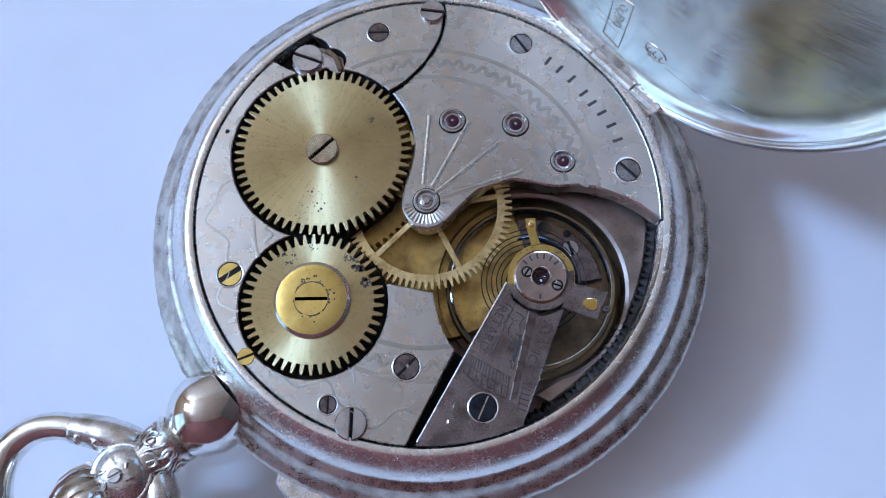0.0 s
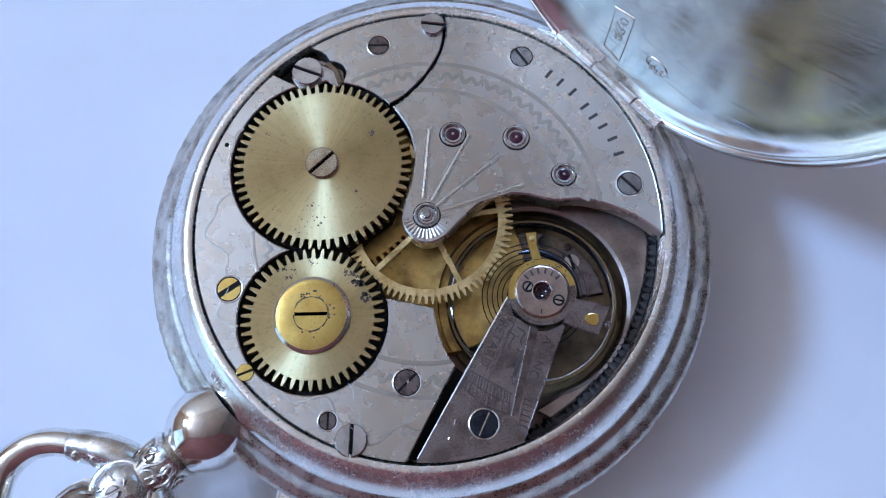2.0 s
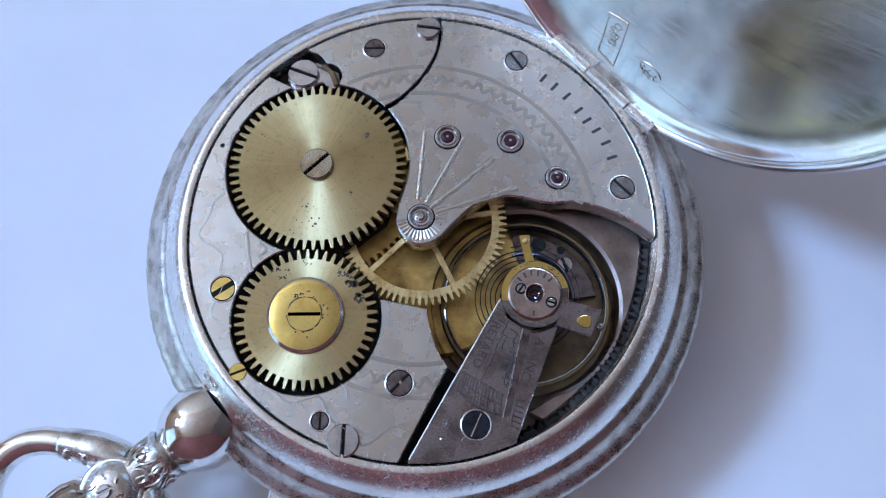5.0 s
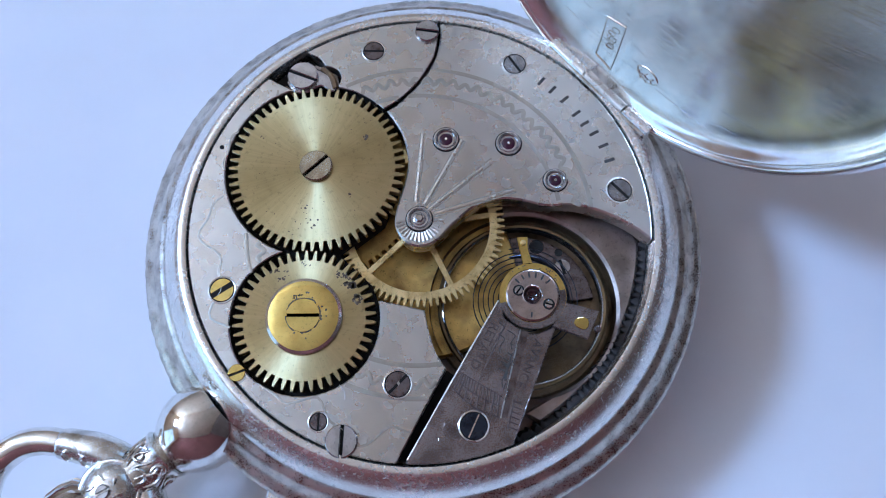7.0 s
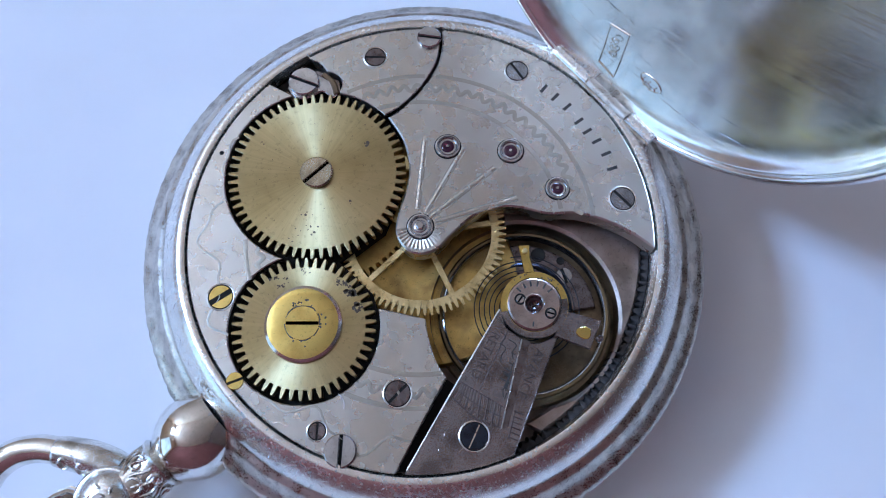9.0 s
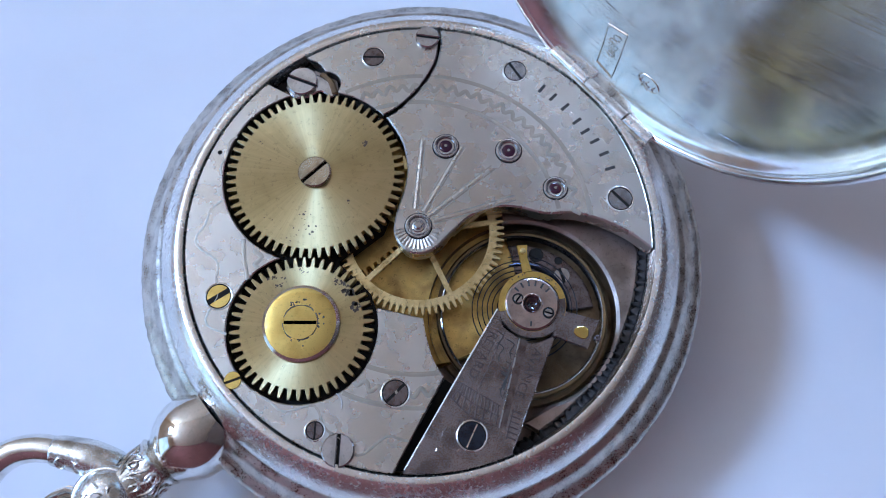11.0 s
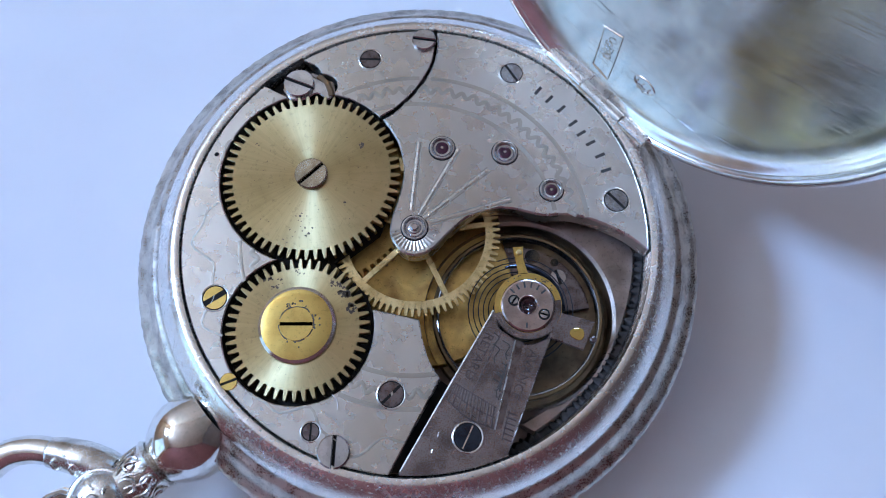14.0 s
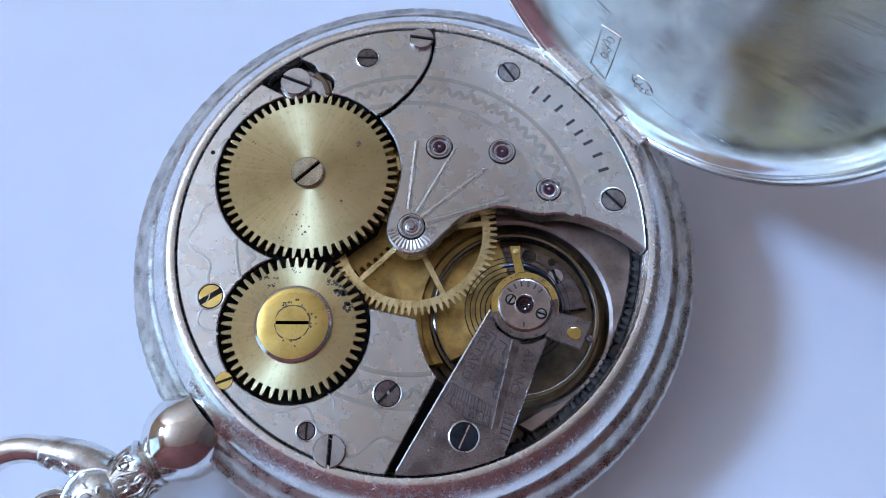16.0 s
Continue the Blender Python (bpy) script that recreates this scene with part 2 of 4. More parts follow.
def tube(path, radius, n=10, bm=None, closed=False):
    """A round bar along points (millimetres); radius may be a list."""
    bm = bm or bmesh.new()
    p = [Vector(q) for q in path]
    rings = []
    for i, q in enumerate(p):
        if closed:
            d = (p[(i + 1) % len(p)] - p[i - 1]).normalized()
        else:
            d = (p[min(i + 1, len(p) - 1)] - p[max(i - 1, 0)]).normalized()
        u = d.cross(Vector((0, 0, 1)))
        u = u.normalized() if u.length > 1e-4 else Vector((1, 0, 0))
        v = u.cross(d).normalized()
        r = radius[i] if isinstance(radius, (list, tuple)) else radius
        rings.append([bm.verts.new((q + (u * math.cos(2 * math.pi * k / n) + v * math.sin(2 * math.pi * k / n)) * r) * MM) for k in range(n)])
    last = len(rings) if closed else len(rings) - 1
    for i in range(last):
        a, b = rings[i], rings[(i + 1) % len(rings)]
        for k in range(n):
            bm.faces.new((a[k], a[(k + 1) % n], b[(k + 1) % n], b[k]))
    if not closed:
        bm.faces.new(rings[0]), bm.faces.new(rings[-1])
    return bm


def gear_outline(teeth, tip, root, phase=0.0):
    out = []
    step = 360.0 / teeth
    for k in range(teeth):
        a = phase + k * step
        mid = (tip + root) / 2
        for da, r in ((-0.30, root), (-0.24, mid), (-0.13, tip), (0.13, tip), (0.24, mid), (0.30, root)):
            out.append(polar(0, 0, r, a + da * step))
    return out


def ring_prism(outer, inner, z0, z1, bm=None):
    """A flat ring between two outlines of the same number of points."""
    bm = bm or bmesh.new()
    n = len(outer)
    v = [[bm.verts.new((q[0] * MM, q[1] * MM, z * MM)) for q in o] for o, z in ((outer, z0), (outer, z1), (inner, z1), (inner, z0))]
    for i in range(n):
        j = (i + 1) % n
        for k in range(4):
            a, b = v[k], v[(k + 1) % 4]
            bm.faces.new((a[i], a[j], b[j], b[i]))
    return bm


def inside_of(q, poly):
    hit = False
    for (xa, ya), (xb, yb) in zip(poly, poly[1:] + poly[:1]):
        if (ya > q[1]) != (yb > q[1]) and q[0] < (xb - xa) * (q[1] - ya) / (yb - ya) + xa:
            hit = not hit
    return hit


def ridge(path, width, z, height, bm, keep=None):
    """A fine chased line: a low roof-shaped strip along the path, left out where it leaves the outline."""
    runs, run = [], []
    for q in path:
        if keep and not inside_of(q, keep):
            runs.append(run)
            run = []
        else:
            run.append(Vector((q[0], q[1])))
    runs.append(run)
    for run in runs:
        if len(run) < 2:
            continue
        rows = []
        for i, q in enumerate(run):
            d = (run[min(i + 1, len(run) - 1)] - run[max(i - 1, 0)])
            d = d.normalized() if d.length > 1e-6 else Vector((1, 0))
            s = Vector((-d.y, d.x)) * width / 2
            rows.append([bm.verts.new((x * MM, y * MM, zz * MM)) for x, y, zz in ((q.x - s.x, q.y - s.y, z), (q.x, q.y, z + height), (q.x + s.x, q.y + s.y, z))])
        for a, b in zip(rows, rows[1:]):
            bm.faces.new((a[0], b[0], b[1], a[1]))
            bm.faces.new((a[1], b[1], b[2], a[2]))
    return bm


def lettering(text, size, mat, parent, name, at, angle, z, label):
    data = bpy.data.curves.new(name, "FONT")
    data.body, data.size, data.extrude = text, size * MM, 0.012 * MM
    data.align_x, data.align_y, data.resolution_u = "CENTER", "CENTER", 3
    tmp = new("tmp", data)
    bpy.context.view_layer.update()
    me = bpy.data.meshes.new_from_object(tmp.evaluated_get(bpy.context.evaluated_depsgraph_get()))
    bpy.data.objects.remove(tmp)
    bpy.data.curves.remove(data)
    me.materials.clear()
    me.materials.append(mat)
    ob = new(name, me)
    ob.parent = parent
    ob.matrix_basis = pose(at[0] * MM, at[1] * MM, z * MM, 0, 0, angle)
    return tagged(ob, label)


def blot(bm, x, y, r, z, rnd):
    """One flat stain with a ragged edge."""
    q = [polar(x, y, r * rnd.uniform(0.35, 1.15), 40 * k + rnd.uniform(-12, 12)) for k in range(9)]
    bm.faces.new([bm.verts.new((a * MM, b * MM, z * MM)) for a, b in q])


def bar(length, width, z0, z1, angle=0.0, cx=0.0, cy=0.0, bevel=0.0, bm=None):
    c, s = math.cos(radians(angle)), math.sin(radians(angle))
    q = [(cx + x * c - y * s, cy + x * s + y * c) for x, y in ((-length / 2, -width / 2), (length / 2, -width / 2), (length / 2, width / 2), (-length / 2, width / 2))]
    return prism(q, z0, z1, bevel, bm)


def box(x0, x1, y0, y1, z0, z1, bm=None):
    """A block in metres."""
    bm = bm or bmesh.new()
    v = [bm.verts.new((x, y, z)) for z in (z0, z1) for x, y in ((x0, y0), (x1, y0), (x1, y1), (x0, y1))]
    for f in ((3, 2, 1, 0), (4, 5, 6, 7), (0, 1, 5, 4), (1, 2, 6, 5), (2, 3, 7, 6), (3, 0, 4, 7)):
        bm.faces.new([v[i] for i in f])
    return bm


# ---- the room and the table ----


def room():
    x0, x1, y0, y1, z0, z1 = ROOM
    w = 0.12
    count = 0

    def solid(name, bm, mat, label, category):
        return tagged(new(name, mesh_of(name, bm, mat, 0)), label, category, kind="structure")

    solid("floor", box(x0, x1, y0, y1, z0 - w, z0), OAK, "brown oak board floor of the room", "floor")
    # unseen surfaces: rose warms the fill, dark brown darkens the case's reflections
    solid("ceiling", box(x0, x1, y0, y1, z1, z1 + w), ROSE_TINT, "unseen ceiling, tinted rose to warm the light from above", "ceiling")
    solid("wall_east", box(x1, x1 + w, y0, y1, z0, z1), BROWN, "unseen wall, dark brown to darken the case's reflections", "wall")
    # unseen wall, added in red for the reflections on rim and pendant
    solid("wall_south", box(x0 - w, x1 + w, y0 - w, y0, z0, z1), RED, "unseen red-brown wall standing in for red clothing mirrored in the metal", "wall")
    for name in ("west", "north"):
        holes = sorted(q[1:5] for q in WINDOWS if q[0] == name)

        def slab(a, b, za, zb, near, far, bm):
            """A block of the wall from a to b along it; near and far are measured outwards."""
            if name == "west":
                return box(x0 - far, x0 - near, a, b, za, zb, bm)
            return box(a, b, y1 + near, y1 + far, za, zb, bm)

        bm = bmesh.new()
        at, end = (y0, y1) if name == "west" else (x0 - w, x1 + w)
        for c, z, ww, wh in holes:
            a, b, za, zb = c - ww / 2, c + ww / 2, z - wh / 2, z + wh / 2
            slab(at, a, z0, z1, 0, w, bm)
            slab(a, b, z0, za, 0, w, bm)
            slab(a, b, zb, z1, 0, w, bm)
            at = b
        slab(at, end, z0, z1, 0, w, bm)
        solid("wall_" + name, bm, OCHRE_TINT, "unseen wall, tinted ochre to warm the fill light, with window openings", "wall")
        for c, z, ww, wh in holes:
            a, b, za, zb = c - ww / 2, c + ww / 2, z - wh / 2, z + wh / 2
            bm = bmesh.new()
            for q in ((a, a + 0.03, za, zb), (b - 0.03, b, za, zb), (a + 0.03, b - 0.03, za, za + 0.03), (a + 0.03, b - 0.03, zb - 0.03, zb)):
                slab(*q, -0.004, 0.05, bm)
            count += 1
            solid("window_%d" % count, bm, WHITE, "white painted frame of an unseen opening that lights the room", "window")


def table():
    t = tagged(new("table"), "dark red-brown wooden table under the paper", "table")
    t.location = (-0.15, 0.05, 0)
    part("tabletop", box(-0.7, 0.7, -0.42, 0.42, TABLE - 0.03, TABLE - 0.004), MAHOGANY, t, "dark red-brown tabletop", smooth=0)
    for sx in (-1, 1):
        for sy in (-1, 1):
            part("leg", box(sx * 0.65 - 0.025, sx * 0.65 + 0.025, sy * 0.37 - 0.025, sy * 0.37 + 0.025, 0, TABLE - 0.03), OAK, t, smooth=0)
    s = tagged(new("paper_sheet"), "smooth white paper sheet lying on the table", "paper")
    s.location = (-0.15, 0.05, 0)
    part("sheet", box(-0.62, 0.62, -0.36, 0.36, TABLE - 0.004, TABLE), PAPER, s, smooth=0)


room()
table()

# ---- the pocket watch ----
watch = tagged(new("pocket_watch"), "open silver pocket watch showing its movement, on white paper", "pocket watch")
watch.location = (0, 0, TOP)


def case():
    prof = [(20.6, -6.2), (21.5, -6.0), (21.5, -0.2), (21.62, 0.06), (21.95, 0.16), (22.35, 0.05), (22.8, -0.28), (23.35, -0.75), (23.85, -1.25),
            (24.25, -1.75), (24.4, -2.15), (24.6, -2.35), (24.9, -2.4), (25.2, -2.65), (25.6, -3.1), (26.1, -3.75), (26.7, -4.05), (27.1, -4.3), (27.25, -4.7),
            (26.9, -5.1), (26.3, -6.2), (26.2, -8.0), (25.6, -10.0), (23.5, -12.4), (18.0, -14.0), (8.0, -14.45), (0, -14.48)]
    rnd = random.Random(3)
    count = 960
    dent = [rnd.uniform(-1, 1) for _ in range(count)]
    size = [rnd.uniform(0.3, 1.0) for _ in range(121)]

    def wave(i, j):
        if 15 <= j <= 20:
            k = 120 * i / count
            return 0.10 * size[int(k)] * abs(math.sin(math.pi * k)) - 0.04 + dent[i] * 0.012
        if 11 <= j < 15:
            return dent[i] * 0.006
        return 0
    part("case", lathe(prof[10:], count, wave=lambda i, j: wave(i, j + 10)), SILVER_DULL, watch, "worn silver case with a milled edge", smooth=40)
    part("rim", lathe(prof[:11], 256), RIM, watch, "smooth worn silver rim round the movement", smooth=40)


LID = {"phi": 38.46, "open": 82.0, "h": 22.57, "z": -0.6, "r": 23.34}


def lid():
    phi, th = radians(LID["phi"]), radians(LID["open"])
    u = Vector((math.cos(phi), math.sin(phi), 0))
    v = Vector((-u.y, u.x, 0))
    w = u * math.cos(th) + Vector((0, 0, math.sin(th)))
    n = w.cross(v)
    c = u * LID["h"] + Vector((0, 0, LID["z"])) + w * LID["r"]
    inside = [(0, -2.2), (5, -2.16), (10, -2.05), (14, -1.86), (17, -1.62), (19.2, -1.36), (20.8, -1.05), (21.9, -0.7), (22.5, -0.4), (22.75, -0.15), (22.9, -0.1), (23.05, -0.25), (23.2, -0.3), (23.35, -0.06), (23.65, 0.0), (23.9, -0.1)]
    outside = [(24.2, -0.5), (24.8, -1.5), (25.4, -2.6), (25.6, -3.6), (25.0, -4.5), (23.0, -5.2), (19.5, -5.6), (12, -5.9), (0, -6.0)]
    inside, outside = [(r * 1.033, z * 1.2) for r, z in inside], [(r * 1.033, z * 1.2) for r, z in outside]
    ob = part("lid", lathe(inside + outside, 256), LID_SILVER, watch, "open silver lid, brushed and tarnished inside", smooth=50)
    ob.matrix_basis = Matrix(((w.x, v.x, n.x, c.x * MM), (w.y, v.y, n.y, c.y * MM), (w.z, v.z, n.z, c.z * MM), (0, 0, 0, 1)))
    # stamped mark: a slanted raised frame with figures, and a worn oval mark beside it
    def at(x, y):
        r = math.hypot(x, y)
        for (ra, za), (rb, zb) in zip(inside, inside[1:]):
            if ra <= r <= rb:
                return za + (zb - za) * (r - ra) / (rb - ra)
        return -0.3
    corners = [(-17.34, 2.05), (-16.92, -0.09), (-21.7, -0.82), (-21.45, 1.3)]
    bm = bmesh.new()
    for a, b in zip(corners, corners[1:] + corners[:1]):
        tube([(a[0] + (b[0] - a[0]) * k / 8, a[1] + (b[1] - a[1]) * k / 8, at(a[0] + (b[0] - a[0]) * k / 8, a[1] + (b[1] - a[1]) * k / 8) + 0.02) for k in range(9)], 0.09, 6, bm)
    part("stamp_frame", bm, NICKEL_EDGE, ob, "small raised stamped frame")
    word = lettering("0,800", 1.35, NICKEL_EDGE, ob, "figures", (-19.35, 0.61), 190, at(-19.35, 0.61) + 0.14, "raised stamped figures")
    bm = bmesh.new()
    oval = [(-19.3 + 0.6 * math.cos(radians(a)) * 1.0, -4.23 + 1.25 * math.sin(radians(a))) for a in range(0, 360, 20)]
    tube([(x, y, at(x, y) + 0.01) for x, y in oval], 0.07, 5, bm, closed=True)
    for x, y in ((-19.5, -4.9), (-19.85, -4.4), (-19.45, -4.1), (-19.8, -3.7), (-19.5, -3.4)):
        tube([(x - 0.22, y - 0.1, at(x, y) + 0.01), (x, y + 0.16, at(x, y) + 0.03), (x + 0.2, y - 0.05, at(x, y) + 0.01)], 0.08, 5, bm)
    part("assay_mark", bm, NICKEL_EDGE, ob, "worn stamped oval mark")
    # fine brush marks along the hinge's direction
    rnd = random.Random(8)
    bm = bmesh.new()
    for k in range(420):
        x, y, l, a = rnd.uniform(-21, 14), rnd.uniform(-17, 17), rnd.uniform(1.5, 7), radians(90 + rnd.gauss(0, 5))
        q = [(x + l * (t / 6 - 0.5) * math.cos(a) + 0.012 * (y + l * (t / 6 - 0.5)) ** 2, y + l * (t / 6 - 0.5) * math.sin(a)) for t in range(7)]
        if max(math.hypot(*p) for p in q) < 22.5:
            half, rise = rnd.uniform(0.03, 0.06), rnd.uniform(0.0012, 0.0032) * rnd.choice((1, -0.5))
            rows = [[bm.verts.new(((px + e) * MM, py * MM, (at(px, py) + f + 0.004) * MM)) for e, f in ((-half, 0.0), (0.0, rise), (half, 0.0))] for px, py in q]
            for r0, r1 in zip(rows, rows[1:]):
                for e in (0, 1):
                    bm.faces.new((r0[e], r1[e], r1[e + 1], r0[e + 1]))
    part("brush_mark", bm, LID_SILVER, ob, "fine brushed scratches", smooth=0)
    return ob


BIG, CROWN, CENTRE, BAL = (-9.44, 6.15), (-10.59, -8.45), (0.08, 0.5), (9.2, -7.5)
R_EDGE = 21.4


def circle_cross(c0, r0, c1, r1, left):
    d = Vector((c1[0] - c0[0], c1[1] - c0[1]))
    l = d.length
    a = (r0 * r0 - r1 * r1 + l * l) / (2 * l)
    h = math.sqrt(r0 * r0 - a * a)
    e = d / l
    m = Vector(c0) + e * a
    q = m + Vector((-e.y, e.x)) * h * (1 if left else -1)
    return (q.x, q.y)


def ang(c, q):
    return math.degrees(math.atan2(q[1] - c[1], q[0] - c[0]))


def chase(bridge, o):
    """Concentric lines with a zigzag between them, cut off at the bridge's edge."""
    bm = bmesh.new()
    inner = [tuple(Vector(q) * 0.995) for q in o]
    for r in (13.15, 16.0):
        ridge(arc(0, 0, r, 0, 360, 180), 0.42, 0.002, 0.012, bm, inner)
    zig = [polar(0, 0, 14.75 + (0.32 if k % 2 else -0.32) * (1 + 0.3 * math.sin(k * 1.7)), 360 * k / 150) for k in range(151)]
    ridge(spline(zig, 4), 0.42, 0.002, 0.013, bm, inner)
    wavy = [polar(0, 0, 19.3 + 0.95 * math.sin(radians(22 * k)) + 0.35 * math.sin(k * 0.9), 360 * k / 240) for k in range(241)]
    if o[0][0] < -5:
        ridge(wavy, 0.22, 0.002, 0.009, bm, inner)
    part("engraving", bm, CHASED, bridge, "fine chased wavy lines", smooth=0)


def movement():
    part("main_plate", lathe([(0, -5.9), (20.9, -5.9), (21.3, -5.9), (21.3, -7.0), (0, -7.0)], 128), PLATE, watch, "brown tarnished main plate")
    rb, rc = 8.72, 6.74
    cusp = circle_cross(BIG, rb, CROWN, rc, False)
    if cusp[0] > -10:
        cusp = circle_cross(BIG, rb, CROWN, rc, True)
    # left piece of the bridge, from the click's cut-out round to the balance
    o = arc(0, 0, R_EDGE, 131.5, 262.0, 60)
    o += [(-2.8, -21.05), (1.74, -13.5)] + spline([(1.74, -13.5), (0.88, -11.93), (0.32, -9.7), (0.15, -8.25)], 5) + [(-3.75, -7.1)]
    a0 = ang(CROWN, (-3.75, -7.1))
    a1 = ang(CROWN, cusp)
    o += arc(*CROWN, rc, a0, a1 - 360 if a1 > a0 else a1, 60)
    b0, b1 = ang(BIG, cusp), 106.0
    o += arc(*BIG, rb, b0 % 360, b1, 60)
    b1 = part("barrel_bridge", prism(o, -1.5, 0.0, 0.1), NICKEL, watch, "frosted nickel bridge with fine engraved lines")
    chase(b1, o)
    # upper piece
    o = arc(0, 0, R_EDGE, 82.6, 119.0, 24) + spline([(-9.9, 18.4), (-9.0, 17.9), (-8.5, 17.1), (-7.9, 16.9), (-7.2, 16.4), (-7.0, 15.6), (-7.3, 14.8)], 4)
    o += arc(*BIG, rb, 75.0, 41.5, 16) + spline([(-2.85, 11.98), (-1.4, 12.85), (0.62, 14.8), (2.2, 17.3), (2.72, 19.4), (2.74, 21.1)], 6)
    b2 = part("barrel_bridge", prism(o, -1.5, 0.0, 0.08), NICKEL, watch, "frosted nickel upper bridge piece")
    chase(b2, o)
    # sunk floor under the two wheels, its shadow put into the near-black colour
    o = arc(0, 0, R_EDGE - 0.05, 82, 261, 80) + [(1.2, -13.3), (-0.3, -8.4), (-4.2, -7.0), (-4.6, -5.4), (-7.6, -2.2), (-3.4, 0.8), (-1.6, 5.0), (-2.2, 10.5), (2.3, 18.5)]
    part("bridge_floor", prism(o, -3.4, -1.5), RECESS_SHADE, watch, "sunk floor below the winding wheels, coloured as shade")
    # train bridge
    o = spline([(-2.62, 11.72), (-1.22, 9.15), (-0.74, 6.47), (-1.12, 4.2), (-1.95, 1.72), (-2.19, -0.2), (-1.33, -1.74), (-0.07, -2.27), (1.51, -1.84), (3.16, -0.32), (5.09, 1.2),
                (7.24, 1.87), (9.32, 1.72), (11.85, 0.97), (14.45, 0.89), (16.94, 0.04), (19.33, -1.34), (21.06, -2.88)], 6)
    o += arc(0, 0, R_EDGE, -7.6, 81.7, 60)[0:] + spline([(3.08, 21.08), (3.0, 19.4), (2.44, 17.2), (0.84, 14.65), (-1.25, 12.6), (-2.62, 11.72)], 6)
    b3 = part("train_bridge", prism(o, -1.9, 0.0, 0.16), NICKEL, watch, "frosted nickel train bridge with engraved rays")
    chase(b3, o)
    for a, b in (((0.83, 8.99), (-0.15, 2.1)), ((4.54, 8.11), (0.62, 1.75)), ((7.31, 5.85), (0.95, 1.2)), ((9.15, 2.69), (1.5, 0.75))):
        bm = bmesh.new()
        e, f = Vector(a), Vector(b)
        line = [tuple(f + (e - f) * k / 10) for k in range(11)]
        ridge(line, 0.62, 0.002, 0.004, bm, o)
        ray = part("ray", bm, CHASED, b3, "engraved ray", smooth=0)
        part("ridge", ridge(line, 0.36, 0.004, 0.035, bmesh.new(), o), NICKEL, ray, "raised middle of the ray", smooth=0)
    for k in range(17):
        a = 185 + 10.5 * k
        bm = ridge([polar(0.06, 0.37, 1.3, a), polar(0.06, 0.37, 2.2, a)], 0.34, 0.002, 0.05, bmesh.new(), o)
        if len(bm.faces):
            part("flute", bm, NICKEL, b3, "short engraved flute", smooth=0)
        else:
            bm.free()
    # name engraved on the bridge, as plain bars
    for x, y in ((12.65, 13.91), (13.64, 12.91), (14.71, 11.79), (15.67, 10.2), (16.35, 9.08), (17.13, 8.01), (17.87, 6.66), (18.26, 5.13)):
        a = math.degrees(math.atan2(y, x))
        bm = bmesh.new()
        bar(1.0, 0.3, 0.0, 0.012, 0, bm=bm)
        part("engraved_bar", bm, ENGRAVED, b3, "dark engraved bar", (x, y, 0), (0, 0, a), smooth=0)
    # strip added as painted shade in the gap between bridge and cock
    part("gap_shade_strip", prism([(-3.1, -21.0), (1.7, -13.3), (2.6, -14.0), (-1.6, -21.1)], -3.2, -2.4), RECESS_SHADE, watch, "added strip coloured as the shade between bridge and cock")
    # wheels
    ratchet = part("ratchet_wheel", prism(gear_outline(60, 8.38, 7.48, 3.0), -0.75, 0.12, 0.05), SUNBURST, watch, "large brass ratchet wheel with a sunburst finish", (*BIG, 0))
    screw(ratchet, 0, 0, 0.12, 1.55, 0.45, 40, TAN_STEEL, "worn steel screw with a dark slot", 0.055)
    crownw = part("crown_wheel", prism(gear_outline(46, 6.4, 5.5, 2.0), -0.75, 0.1, 0.05), SUNBURST, watch, "brass crown wheel with a sunburst finish and stains", (*CROWN, 0))
    wa = part("washer", lathe([(0, 0.66), (1.5, 0.655), (2.0, 0.645), (2.5, 0.61), (2.9, 0.565), (3.15, 0.52)], 64), YELLOW, crownw, "polished yellow brass cap", (0, 0.25, 0))
    part("bevel", lathe([(3.15, 0.525), (3.42, 0.36), (3.5, 0.1), (3.5, -0.2)], 64), NICKEL_EDGE, crownw, "bright bevelled edge of the cap", (0, 0.25, 0))
    screw(crownw, 0, 0.25, 0.645, 1.5, 0.06, -3, YELLOW, "slotted yellow brass screw", 0.075, 0.03)
    rnd = random.Random(11)
    bm = bmesh.new()
    for x, y, n, spread, size in ((4.85, 2.85, 3, 0.3, 0.2), (1.1, 0.05, 2, 0.15, 0.1), (-1.3, -4.3, 5, 0.5, 0.12), (-0.4, -5.5, 6, 0.6, 0.13), (3.0, -3.0, 3, 0.25, 0.12), (-5.4, 3.4, 3, 0.5, 0.1), (-2.0, -6.2, 5, 0.9, 0.09), (0, 0, 26, 5.5, 0.06)):
        for k in range(n):
            blot(bm, x + rnd.uniform(-spread, spread), y + rnd.uniform(-spread, spread), size * rnd.uniform(0.5, 1.3), 0.126, rnd)
    part("stain", bm, STAIN, ratchet, "small dark specks", smooth=0)
    bm = bmesh.new()
    for x, y, n, spread, size in ((4.2, 3.2, 34, 0.6, 0.2), (4.9, 1.6, 22, 0.45, 0.18), (-2.7, 4.8, 16, 0.4, 0.15), (-1.9, 4.1, 14, 0.5, 0.11), (0.2, 5.0, 10, 0.4, 0.1), (3.4, 4.1, 14, 0.45, 0.14), (0, 0, 30, 4.8, 0.05)):
        for k in range(n):
            bx, by = x + rnd.uniform(-spread, spread), y + rnd.uniform(-spread, spread)
            if math.hypot(bx, by) < 5.5 and math.hypot(bx, by - 0.25) > 3.55:
                blot(bm, bx, by, size * rnd.uniform(0.4, 1.3), 0.106, rnd)
    part("stain", bm, STAIN, crownw, "grey-brown corrosion spots", smooth=0)
